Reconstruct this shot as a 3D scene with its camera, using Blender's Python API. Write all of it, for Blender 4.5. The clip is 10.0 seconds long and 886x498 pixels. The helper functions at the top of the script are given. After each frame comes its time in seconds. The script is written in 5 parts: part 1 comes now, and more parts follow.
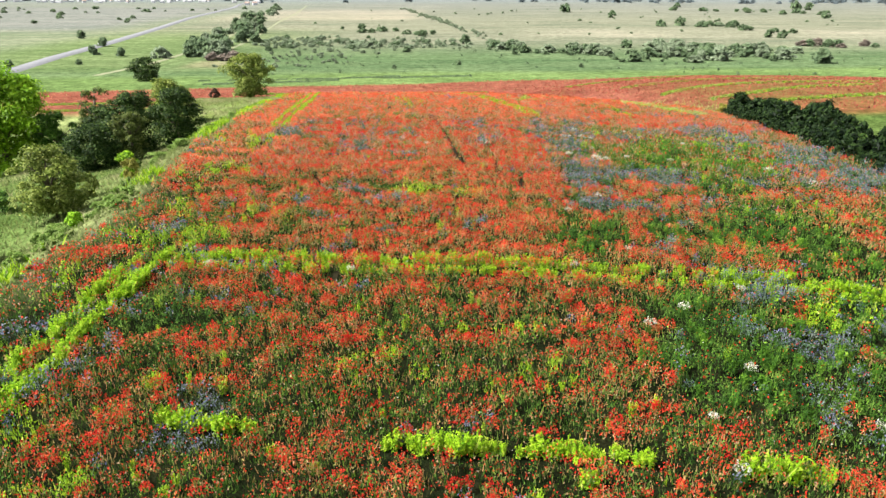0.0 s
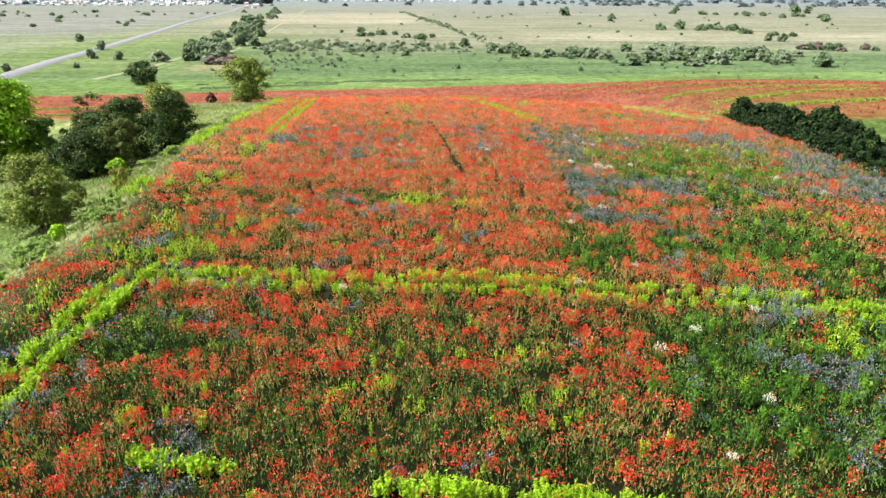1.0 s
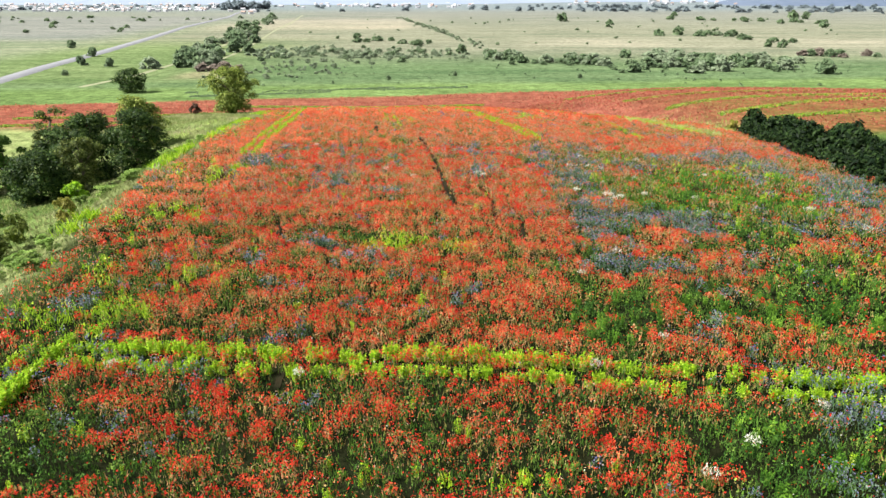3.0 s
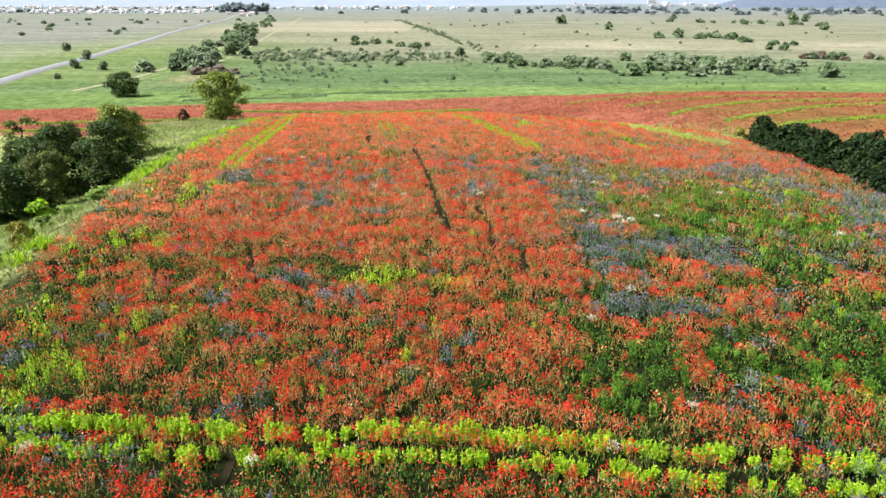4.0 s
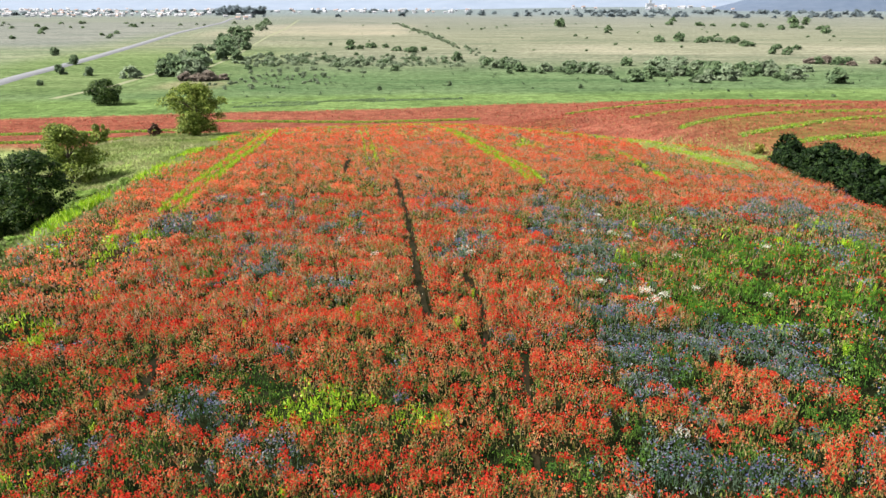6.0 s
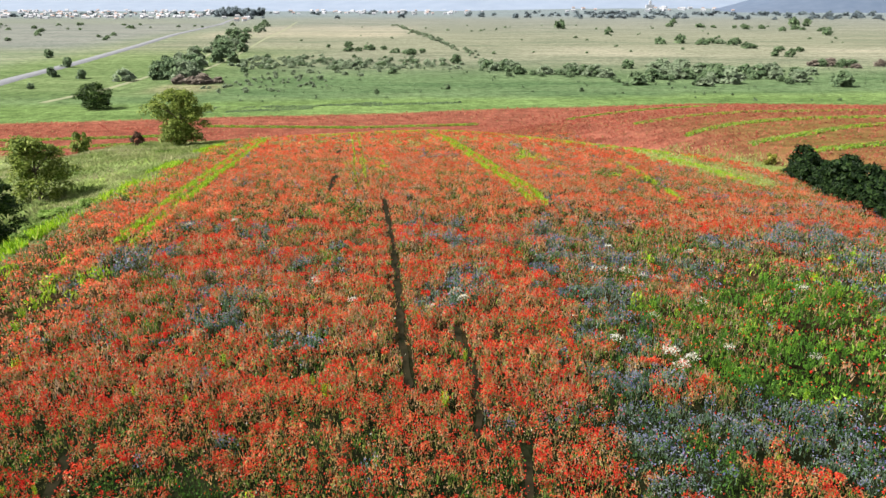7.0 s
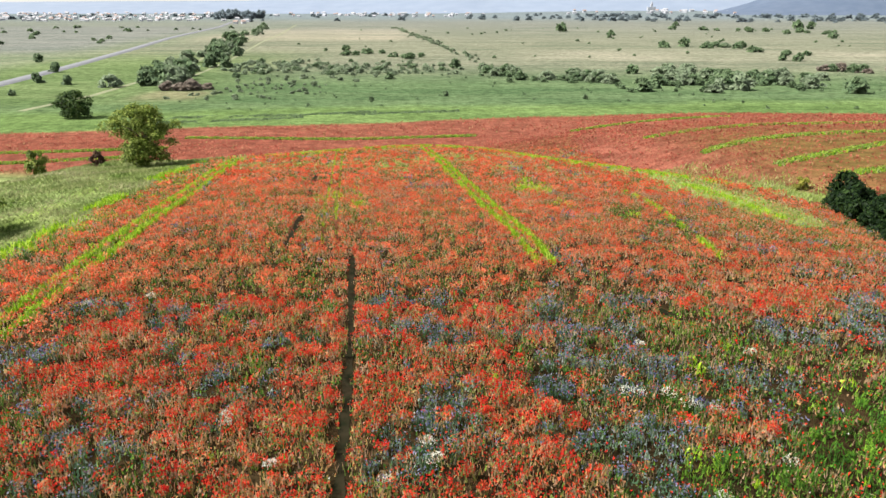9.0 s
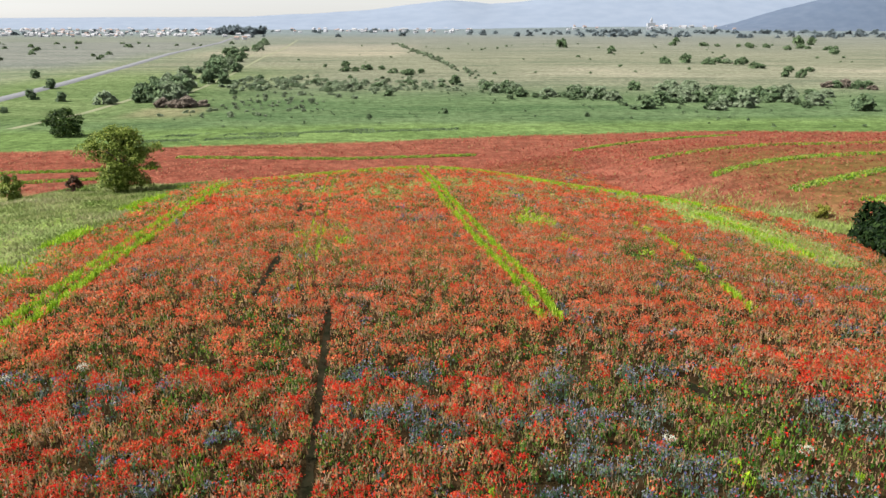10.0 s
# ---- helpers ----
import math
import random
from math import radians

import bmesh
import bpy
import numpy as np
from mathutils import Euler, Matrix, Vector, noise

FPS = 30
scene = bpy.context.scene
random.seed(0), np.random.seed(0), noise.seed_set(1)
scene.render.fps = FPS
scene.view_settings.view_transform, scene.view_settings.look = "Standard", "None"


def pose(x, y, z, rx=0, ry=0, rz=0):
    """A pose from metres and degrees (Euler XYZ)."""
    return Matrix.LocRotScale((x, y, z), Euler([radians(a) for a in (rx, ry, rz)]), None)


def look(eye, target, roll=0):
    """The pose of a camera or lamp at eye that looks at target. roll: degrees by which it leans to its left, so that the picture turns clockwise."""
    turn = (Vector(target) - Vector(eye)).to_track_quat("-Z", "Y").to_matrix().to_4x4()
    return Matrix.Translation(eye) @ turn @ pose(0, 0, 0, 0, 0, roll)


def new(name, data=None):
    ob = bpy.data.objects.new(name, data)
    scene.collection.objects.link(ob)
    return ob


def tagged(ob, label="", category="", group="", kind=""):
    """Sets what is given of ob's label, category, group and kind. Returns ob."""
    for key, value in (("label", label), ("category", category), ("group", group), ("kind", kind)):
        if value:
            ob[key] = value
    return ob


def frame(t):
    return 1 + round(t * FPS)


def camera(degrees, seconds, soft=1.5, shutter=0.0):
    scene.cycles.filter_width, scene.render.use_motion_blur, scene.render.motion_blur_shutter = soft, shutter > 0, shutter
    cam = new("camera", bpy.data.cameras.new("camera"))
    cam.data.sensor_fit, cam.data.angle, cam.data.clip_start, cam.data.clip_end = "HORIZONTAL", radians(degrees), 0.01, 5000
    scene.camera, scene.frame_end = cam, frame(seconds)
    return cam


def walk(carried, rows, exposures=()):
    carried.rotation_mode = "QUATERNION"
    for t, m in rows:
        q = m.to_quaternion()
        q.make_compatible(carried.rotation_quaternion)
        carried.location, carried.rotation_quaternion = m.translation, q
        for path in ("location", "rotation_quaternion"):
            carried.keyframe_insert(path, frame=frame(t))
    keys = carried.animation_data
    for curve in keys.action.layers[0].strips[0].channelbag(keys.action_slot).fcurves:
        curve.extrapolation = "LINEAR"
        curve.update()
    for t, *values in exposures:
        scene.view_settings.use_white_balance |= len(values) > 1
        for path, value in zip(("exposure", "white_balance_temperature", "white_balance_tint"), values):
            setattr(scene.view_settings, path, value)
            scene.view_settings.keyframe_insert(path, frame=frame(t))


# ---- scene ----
cam = camera(65.9, 10.0, soft=1.5, shutter=0.1)
# seconds, x, y, z, yaw to the left, pitch
ROWS = [
    (0.0, 1.96, 4.41, 13.97, 0.78, -20.93), (0.5, 1.99, 5.18, 14.00, 0.77, -20.80),
    (1.0, 2.05, 6.34, 14.01, 0.74, -20.68), (1.5, 2.11, 7.80, 14.02, 0.70, -20.55),
    (2.0, 2.21, 9.53, 14.04, 0.65, -20.44), (2.5, 2.37, 11.53, 14.06, 0.59, -20.35),
    (4.0, 2.97, 18.86, 14.16, 0.47, -20.10), (4.5, 3.17, 21.66, 14.24, 0.42, -20.01),
    (5.0, 3.41, 24.56, 14.34, 0.37, -19.95), (5.5, 3.68, 27.44, 14.47, 0.35, -19.92),
    (7.0, 4.52, 36.75, 14.81, 0.31, -19.79), (7.5, 4.83, 39.99, 14.92, 0.32, -19.73),
    (8.0, 5.16, 43.25, 15.05, 0.34, -19.71), (8.5, 5.49, 46.49, 15.18, 0.36, -19.68),
    (9.0, 5.82, 49.82, 15.29, 0.40, -19.62), (9.4, 6.08, 52.52, 15.37, 0.42, -19.55),
    (9.5, 6.15, 53.21, 15.40, 0.42, -19.46), (9.6, 6.21, 53.89, 15.42, 0.43, -19.33),
    (9.7, 6.27, 54.57, 15.43, 0.44, -19.16), (9.8, 6.33, 55.24, 15.45, 0.45, -18.90),
    (9.9, 6.39, 55.92, 15.46, 0.46, -18.64), (10.0, 6.44, 56.60, 15.48, 0.47, -18.43),
]
walk(cam, [(t, pose(x, y, z, 90 + p, 0, w)) for t, x, y, z, w, p in ROWS],
     exposures=[(0.0, 0.98), (2.5, 0.95), (5.0, 0.83), (7.5, 0.66), (9.4, 0.64), (10.0, 0.45)])

# ---- light ----
SUN_ELEV, SUN_AZ = 48.0, -96.0      # azimuth from +y, positive to +x
world = bpy.data.worlds.new("sky")
scene.world = world
world.use_nodes = True
wn = world.node_tree
sky = wn.nodes.new("ShaderNodeTexSky")
sky.sky_type = 'NISHITA'
sky.sun_disc = False
sky.sun_elevation = radians(SUN_ELEV)
sky.sun_rotation = radians(SUN_AZ)
sky.air_density, sky.dust_density, sky.ozone_density = 1.0, 0.4, 2.0
haze = wn.nodes.new("ShaderNodeHueSaturation")
haze.inputs["Saturation"].default_value = 0.15
wn.links.new(sky.outputs[0], haze.inputs["Color"])
wn.links.new(haze.outputs[0], wn.nodes["Background"].inputs[0])
wn.nodes["Background"].inputs[1].default_value = 0.105
sd = bpy.data.lights.new("sun", 'SUN')
sd.energy, sd.angle, sd.color = 5.0, radians(10), (1.0, 0.955, 0.90)
sun = new("sun", sd)
az, el = radians(SUN_AZ), radians(SUN_ELEV)
sdir = Vector((math.sin(az) * math.cos(el), math.cos(az) * math.cos(el), math.sin(el)))
sun.matrix_world = look(sdir * 300, (0, 0, 0))

# ---- numbers of the ground ----
rng = np.random.default_rng(7)


def sm(a, b, v):
    t = np.clip((v - a) / (b - a), 0, 1)
    return t * t * (3 - 2 * t)


def vn(x, y, size, seed):
    """Smooth value noise, 0 to 1."""
    x, y = np.asarray(x, float) / size + 37.3 * seed, np.asarray(y, float) / size + 17.1 * seed
    i, j = np.floor(x).astype(np.int64), np.floor(y).astype(np.int64)
    u, v = x - i, y - j
    u, v = u * u * (3 - 2 * u), v * v * (3 - 2 * v)

    def h(a, b):
        n = (a * 374761393 + b * 668265263 + seed * 974634777) & 0xFFFFFFFF
        n = ((n ^ (n >> 13)) * 1274126177) & 0xFFFFFFFF
        return ((n ^ (n >> 16)) & 0xFFFFFF) / 0xFFFFFF
    return (h(i, j) * (1 - u) + h(i + 1, j) * u) * (1 - v) + (h(i, j + 1) * (1 - u) + h(i + 1, j + 1) * u) * v


def fbm(x, y, size, seed):
    return (vn(x, y, size, seed) + 0.5 * vn(x, y, size / 2.1, seed + 1) + 0.25 * vn(x, y, size / 4.3, seed + 2)) / 1.75


def edge_x(y):
    """The field's edge against the grass bank."""
    return np.interp(y, [0, 50, 70, 100, 150, 175, 210], [-20, -20, -23.3, -26, -31, -33, -35])


def brow_y(x):
    """Where the crest of the field breaks off towards the lower fields."""
    return np.interp(x, [-70, -45, -30, -24, -12, 0, 8, 13, 18, 22, 26, 30, 34, 38, 42, 46, 52], [172, 168, 166, 169, 190, 202, 198, 192, 183, 175, 167.5, 162, 158, 154, 150, 146, 141])


def height(x, y):
    x, y = np.asarray(x, float), np.asarray(y, float)
    v = y - 36
    main = np.where(v > 0, -0.000576 * v * v, -0.0004 * v * v)
    d1, d2 = np.clip(y - 160, 0, None), np.clip(y - 205, 0, None)
    main = np.where(y > 160, -8.86 - 0.14 * d1 - 0.003 * d2 ** 2, main)
    main = main - 0.0011 * np.clip(x, 0, None) ** 2
    over = np.clip(y - brow_y(x), 0, None)
    main = main - 0.34 * over * over / (over + 5.0) * sm(56, 46, x) * sm(-95, -70, x)
    d = np.clip(edge_x(y) - 1.5 - x, 0, None)
    main = main - (5.0 - 4.2 * sm(95, 150, y)) * (1 - np.exp(-d / 7)) - 0.2 * np.clip(d - 20, 0, None)
    right = -7.5 - 0.00045 * (y - 120) ** 2 - 0.0012 * (x - 95) ** 2 * np.where(x < 95, 1, 0.2)
    main = main + 1.0 * np.exp(-((x + 38) / 5.5) ** 2 - ((y - 132) / 4.0) ** 2)
    right = right - 2.6 * np.exp(-((x - 51 + 0.25 * (y - 150)) / 8) ** 2) * sm(134, 146, y) * sm(230, 190, y)
    plain = -21.0 + sm(2900, 4300, y) * 40 * sm(-300, 900, x)
    a = np.stack([main, right, plain])
    m = a.max(0)
    return m + 0.8 * np.log(np.exp((a - m) / 0.8).sum(0))


def ground_z(x, y):
    return float(height(x, y))


def thicket_x(y):
    """The field's edge against the thicket and the gully."""
    return np.interp(y, [0, 54, 63, 95, 115, 124, 133, 150, 170, 210], [40, 41.5, 42.5, 44.5, 47.5, 50, 51, 47, 42, 36])


def band_far(x):
    """The far edge of the lower poppy field."""
    return np.interp(x, [-160, -63, -20, 25, 73, 180], [247, 267, 273, 286, 291, 296])


TRACKS = [  # trodden lines through the plants: points, half width
    ([(-1.2, 97), (0.5, 84), (1.2, 78), (1.9, 71), (2.3, 67), (3.0, 61.6)], 0.20),
    ([(5.0, 70.1), (5.1, 66.6), (5.7, 63.3), (5.9, 60), (5.6, 58)], 0.16),
    ([(7.4, 57.5), (7.1, 52), (7.0, 49)], 0.15),
    ([(-8.9, 57.2), (-8.0, 53.2)], 0.22), ([(-1.2, 55.3), (-1.8, 54.2), (-3.4, 53)], 0.2),
    ([(-11.8, 139), (-9.6, 124.7), (-7.7, 110), (-6.6, 99)], 0.25), ([(-4.2, 39), (-4.0, 36)], 0.16),
    ([(3.6, 67.4), (4.6, 66.4)], 0.25), ([(15.2, 81.6), (16.6, 80.8)], 0.45), ([(-8.6, 92.2), (-8.0, 91.8)], 0.45),
    ([(18.6, 87.5), (19.0, 85.5)], 0.35), ([(22.8, 115.2), (22.2, 112)], 0.4), ([(-7.6, 78.8), (-7.2, 78.2)], 0.3),
]


def near_line(x, y, pts):
    best = np.full(np.shape(x), 1e9)
    for (ax, ay), (bx, by) in zip(pts[:-1], pts[1:]):
        dx, dy = bx - ax, by - ay
        t = np.clip(((x - ax) * dx + (y - ay) * dy) / (dx * dx + dy * dy), 0, 1)
        best = np.minimum(best, np.hypot(x - ax - t * dx, y - ay - t * dy))
    return best


def trodden(x, y):
    out = np.zeros(np.shape(x))
    wob = 0.25 + 1.6 * vn(x, y, 0.55, 91)
    broken = sm(0.25, 0.45, vn(x, y, 1.6, 93))
    for k, (pts, w) in enumerate(TRACKS):
        out = np.maximum(out, (1 - sm(0.8, 1.5, near_line(x, y, pts) / (w * wob))) * (1 if k == 0 else broken))
    return out


LIME = [  # patches of lime-green weeds: x, y, half sizes, strength
    (0.6, 52, 3.4, 1.4, .7), (24.2, 113, 0.7, 1.0, .7), (15.5, 128.5, 2.2, 4, .7), (17.4, 118, 1.3, 1.6, .8), (-13.8, 42.5, 3, 2.2, .5),
    (19.8, 33.2, 2.5, 1.6, .5), (-17, 72, 1.5, 3, .35), (1.6, 29, 4.0, 3.6, .22), (-5, 118, 2, 8, .25), (33, 78, 3, 4, .4),
    (-17.5, 45, 2.5, 4.5, .28), (-17, 56, 2.4, 6, .28), (-11.5, 24, 5, 4, .2), (-17.5, 30, 2, 7, .28), (-10, 48, 2.5, 3, .16)]
# drifts of blue cornflower, of dark leafy growth and of green weeds
BLUE = [(13.0, 58.7, 2.6, 2.2, .95), (17.8, 58.0, 3.9, 2.0, .90), (22.8, 64.6, 2.3, 2.5, .90), (27.6, 70.9, 3.9, 3.7, .85), (25.5, 60.0, 2.2, 2.7, .85), (13.2, 80.7, 3.6, 5.3, .80), (16.9, 76.9, 3.4, 2.4, .70), (-2.9, 78.3, 4.8, 4.9, .32), (-16.0, 77.9, 3.1, 3.2, .55), (-13.9, 59.1, 2.7, 2.8, .35), (12.4, 49.8, 2.3, 1.5, .80), (16.0, 46.2, 1.7, 1.0, .60), (40.9, 90.7, 6.8, 12.4, .20), (33.9, 99.1, 5.5, 6.2, .15), (18.8, 34.5, 4.5, 2.4, .70), (15.2, 36.0, 2.4, 2.2, .60), (17.0, 31.0, 3.6, 1.8, .55), (21.5, 29.0, 3.0, 2.4, .5), (-12.1, 27.5, 1.3, 2.5, .25), (-5.4, 52.8, 1.5, 1.1, .60), (-4.0, 66.5, 5.0, 3.0, .30), (-10.5, 70.0, 4.0, 3.0, .30)]
LEAFY = [(13.1, 55.8, 1.5, 1.9, .80), (18.9, 62.2, 2.3, 1.4, .80), (8.6, 48.6, 1.2, 1.9, .75), (10.3, 45.9, 2.4, 1.5, .80), (22.5, 56.3, 2.3, 2.0, .80), (19.2, 52.9, 1.6, 1.3, .70), (6.4, 49.6, 1.7, 0.8, .60), (-6.8, 55.9, 1.0, 2.4, .60), (-2.6, 54.2, 1.8, 0.8, .80), (12.0, 28.2, 2.2, 2.7, .95), (13.7, 26.4, 3.3, 1.4, .80), (19.0, 31.6, 3.5, 2.8, .85), (13.0, 32.3, 2.1, 2.0, .60), (-13.1, 54.3, 2.6, 0.9, .50), (-10.5, 31.5, 3.0, 3.2, .50),
         (14.2, 29.5, 2.8, 4.0, .95), (18.8, 27.0, 4.8, 4.6, .9), (23, 33, 5.0, 3.0, .85), (12.4, 43.0, 3.6, 2.4, .75), (17.5, 44.5, 4.0, 3.0, .8), (22.5, 45.0, 4.0, 4.0, .7), (9.4, 41.2, 1.6, 1.6, .6), (11.0, 51.0, 1.8, 1.6, .6), (23.6, 114, 1.7, 4.5, .95), (25.8, 108, 1.0, 4.0, .6)]
WEEDY = [(18.7, 65.1, 2.7, 3.1, .90), (24.3, 72.0, 4.3, 3.8, .95), (25.7, 64.5, 4.9, 4.1, .85), (31.9, 71.6, 2.8, 3.9, .75), (16.6, 67.3, 2.3, 3.4, .50), (24.0, 57.1, 1.7, 2.0, .60), (23.1, 39.4, 3.7, 2.6, .60), (26.0, 49.4, 4.4, 2.9, .50), (20.5, 82.3, 3.1, 3.1, .40)]
WEDGE = [(-12, 188), (0, 201), (13, 191), (25, 169.5), (32, 158.5), (37.5, 148), (39.5, 134), (41.5, 116)]


def patches(x, y, spots, n, wx, wy):
    """Ragged drifts: how far inside one of the spots a place lies, 0 to 1."""
    out = np.zeros(np.shape(x))
    for cx, cy, rx, ry, s in spots:
        q = ((x + wx - cx) / rx) ** 2 + ((y + wy - cy) / ry) ** 2
        out = np.maximum(out, s * sm(1.75, 0.5, q + 1.6 * (n - 0.5)))
    return out


def cover(x, y):
    """How much of poppy, blue cornflower and lime or green weed stands at a place, each 0 to 1."""
    n1, n2, n3 = fbm(x, y, 9, 11), fbm(x, y, 2.4, 21), fbm(x * 0.5, y, 14, 31)
    n4 = fbm(x * 0.55, y * 1.2, 2.4, 51)
    wx, wy = 2.4 * (vn(x, y, 2.2, 61) - 0.5), 2.4 * (vn(x, y, 2.2, 62) - 0.5)
    r = 0.92 - 0.06 * sm(62, 48, y) - 0.30 * sm(41, 34, y) - 0.10 * sm(39, 33, y) * sm(3, -3, x) - 0.12 * sm(85, 110, y) - 0.2 * sm(150, 190, y)
    r = r - 0.34 * sm(9.0, 12.0, x + 2.5 * (n1 - 0.5)) * sm(39, 35, y) - 0.68 * sm(10, 13, x + 2.5 * (n1 - 0.5)) * sm(55, 60, y) * sm(96, 82, y) - 0.2 * sm(11, 15, x) * sm(38, 42, y) * sm(60, 55, y)
    r = r - 0.34 * sm(-11, -16, x) * sm(64, 40, y) - 0.4 * sm(5.0, 2.0, x - edge_x(y)) * sm(60, 75, y)
    r = r - 0.28 * sm(27, 35, x) * sm(76, 86, y) * sm(128, 116, y)
    r = np.clip(r + 1.2 * (n2 - 0.5) + (0.7 + 0.5 * sm(60, 90, y)) * (n1 - 0.5), 0, 1)
    g = 0.05 + 0.07 * sm(58, 68, y) * sm(94, 80, y) + 0.10 * sm(9, 12, x) * sm(94, 80, y) * sm(38, 46, y) + 0.28 * sm(11, 15, x) * sm(54, 60, y) * sm(100, 84, y) + 0.14 * sm(-4, -9, x) * sm(60, 40, y)
    g = np.clip(g * (0.15 + 1.9 * sm(0.3, 0.7, fbm(x * 0.6, y, 4.2, 41))) - 0.04, 0, 1)
    g = np.maximum(g, 0.8 * patches(x, y, BLUE, n2, wx, wy))
    leafy = patches(x, y, LEAFY, n2, wx, wy)
    r, g = r * (1 - 0.93 * leafy), g * (1 - 0.35 * leafy)
    li = patches(x, y, LIME, n4, wx * 0.4, wy * 0.4)
    li = np.maximum(li, patches(x, y, WEEDY, n4, wx, wy))
    li = np.maximum(li, 0.5 * sm(5.0, 1.5, x - edge_x(y)) * sm(62, 75, y) * sm(170, 140, y) * sm(0.42, 0.6, n4))
    li = np.maximum(li, 0.55 * sm(125, 165, y) * sm(0.47, 0.62, n1))
    w = near_line(x, y, WEDGE) / np.interp(y, [110, 120, 135, 148, 158, 170, 200], [1.6, 4.0, 5.4, 3.6, 1.4, 0.9, 0.8])
    li = np.maximum(li, 0.98 * sm(1.2, 0.75, w + 0.7 * (n2 - 0.5)))
    return r * (1 - li), g * (1 - li), li


# ---- mesh helpers ----
def np_mesh(name, verts, faces):
    """A mesh from arrays; faces all with the same count of corners."""
    me = bpy.data.meshes.new(name)
    nf, k = faces.shape
    me.vertices.add(len(verts))
    me.vertices.foreach_set("co", np.ascontiguousarray(verts, dtype=np.float32).ravel())
    me.loops.add(nf * k)
    me.loops.foreach_set("vertex_index", np.ascontiguousarray(faces, dtype=np.int32).ravel())
    me.polygons.add(nf)
    me.polygons.foreach_set("loop_start", np.arange(0, nf * k, k, dtype=np.int32))
    me.update(calc_edges=True)
    return me


def bm_mesh(name, bm, smooth=False):
    me = bpy.data.meshes.new(name)
    bm.to_mesh(me)
    bm.free()
    if smooth:
        me.polygons.foreach_set("use_smooth", [True] * len(me.polygons))
    return me


def put(name, me, mat, parent=None, label="", category="", group="", kind=""):
    ob = new(name, me)
    if mat and not me.materials:
        me.materials.append(mat)
    if parent:
        ob.parent = parent
    return tagged(ob, label, category, group, kind)


def blades(x, y, z, h, w, lean):
    """Upright pointed leaves: one thin triangle each."""
    n = len(x)
    a = rng.uniform(0, 2 * np.pi, n)
    b = rng.uniform(0, 2 * np.pi, n)
    dx, dy = np.cos(a) * w / 2, np.sin(a) * w / 2
    lx, ly = np.cos(b) * lean * h, np.sin(b) * lean * h
    v = np.stack([np.stack([x - dx, y - dy, z + 0 * x], 1), np.stack([x + dx, y + dy, z + 0 * x], 1), np.stack([x + lx, y + ly, z + h], 1)], 1)
    return v.reshape(-1, 3), np.arange(3 * n).reshape(-1, 3)


def cups(x, y, z, r, depth, k=3, sides=3):
    """Open flower heads: a few petals rising from a point, each head with a tilt of its own."""
    n = len(x)
    a = rng.uniform(0, 6.28, n)[:, None] + np.arange(k)[None] * 2 * np.pi / k
    tx, ty = rng.normal(0, 0.5, n), rng.normal(0, 0.5, n)
    rr = r[:, None] * rng.uniform(0.75, 1.25, (n, k))
    px, py = np.cos(a) * rr, np.sin(a) * rr
    pz = depth[:, None] + px * tx[:, None] + py * ty[:, None]
    ring = np.stack([x[:, None] + px, y[:, None] + py, z[:, None] + pz], 2)
    v = np.concatenate([np.stack([x, y, z], 1)[:, None], ring], 1)
    f = np.array([[0, 1 + i, 1 + (i + 1) % k] for i in range(min(k, sides))])[None] + (np.arange(n) * (k + 1))[:, None, None]
    return v.reshape(-1, 3), f.reshape(-1, 3)


def leaves(p, nrm, size, long=1.0):
    """Leaf quads at p that face nrm."""
    n = len(p)
    nrm = nrm / np.linalg.norm(nrm, axis=1, keepdims=True)
    t = rng.normal(0, 1, (n, 3))
    t -= nrm * (t * nrm).sum(1, keepdims=True)
    t /= np.linalg.norm(t, axis=1, keepdims=True)
    b = np.cross(nrm, t)
    s = (size * rng.uniform(0.6, 1.3, n))[:, None]
    v = np.stack([p - t * s * long, p + b * s * 0.55, p + t * s * long + nrm * s * 0.2, p - b * s * 0.55], 1)
    return v.reshape(-1, 3), np.arange(4 * n).reshape(-1, 4)


def tube(bm, pts, radii, sides=8):
    rings = []
    for i, (p, r) in enumerate(zip(pts, radii)):
        p = Vector(p)
        d = (Vector(pts[min(i + 1, len(pts) - 1)]) - Vector(pts[max(i - 1, 0)])).normalized()
        q = d.to_track_quat('Z', 'Y')
        rings.append([bm.verts.new(p + q @ Vector((math.cos(k * 2 * math.pi / sides) * r, math.sin(k * 2 * math.pi / sides) * r, 0))) for k in range(sides)])
    for a, b in zip(rings[:-1], rings[1:]):
        for k in range(sides):
            bm.faces.new((a[k], a[(k + 1) % sides], b[(k + 1) % sides], b[k]))
    bm.faces.new(rings[-1])


def box(bm, x0, x1, y0, y1, z0, z1):
    v = [bm.verts.new((x, y, z)) for z in (z0, z1) for x, y in ((x0, y0), (x1, y0), (x1, y1), (x0, y1))]
    for q in ((0, 3, 2, 1), (4, 5, 6, 7), (0, 1, 5, 4), (1, 2, 6, 5), (2, 3, 7, 6), (3, 0, 4, 7)):
        bm.faces.new([v[i] for i in q])


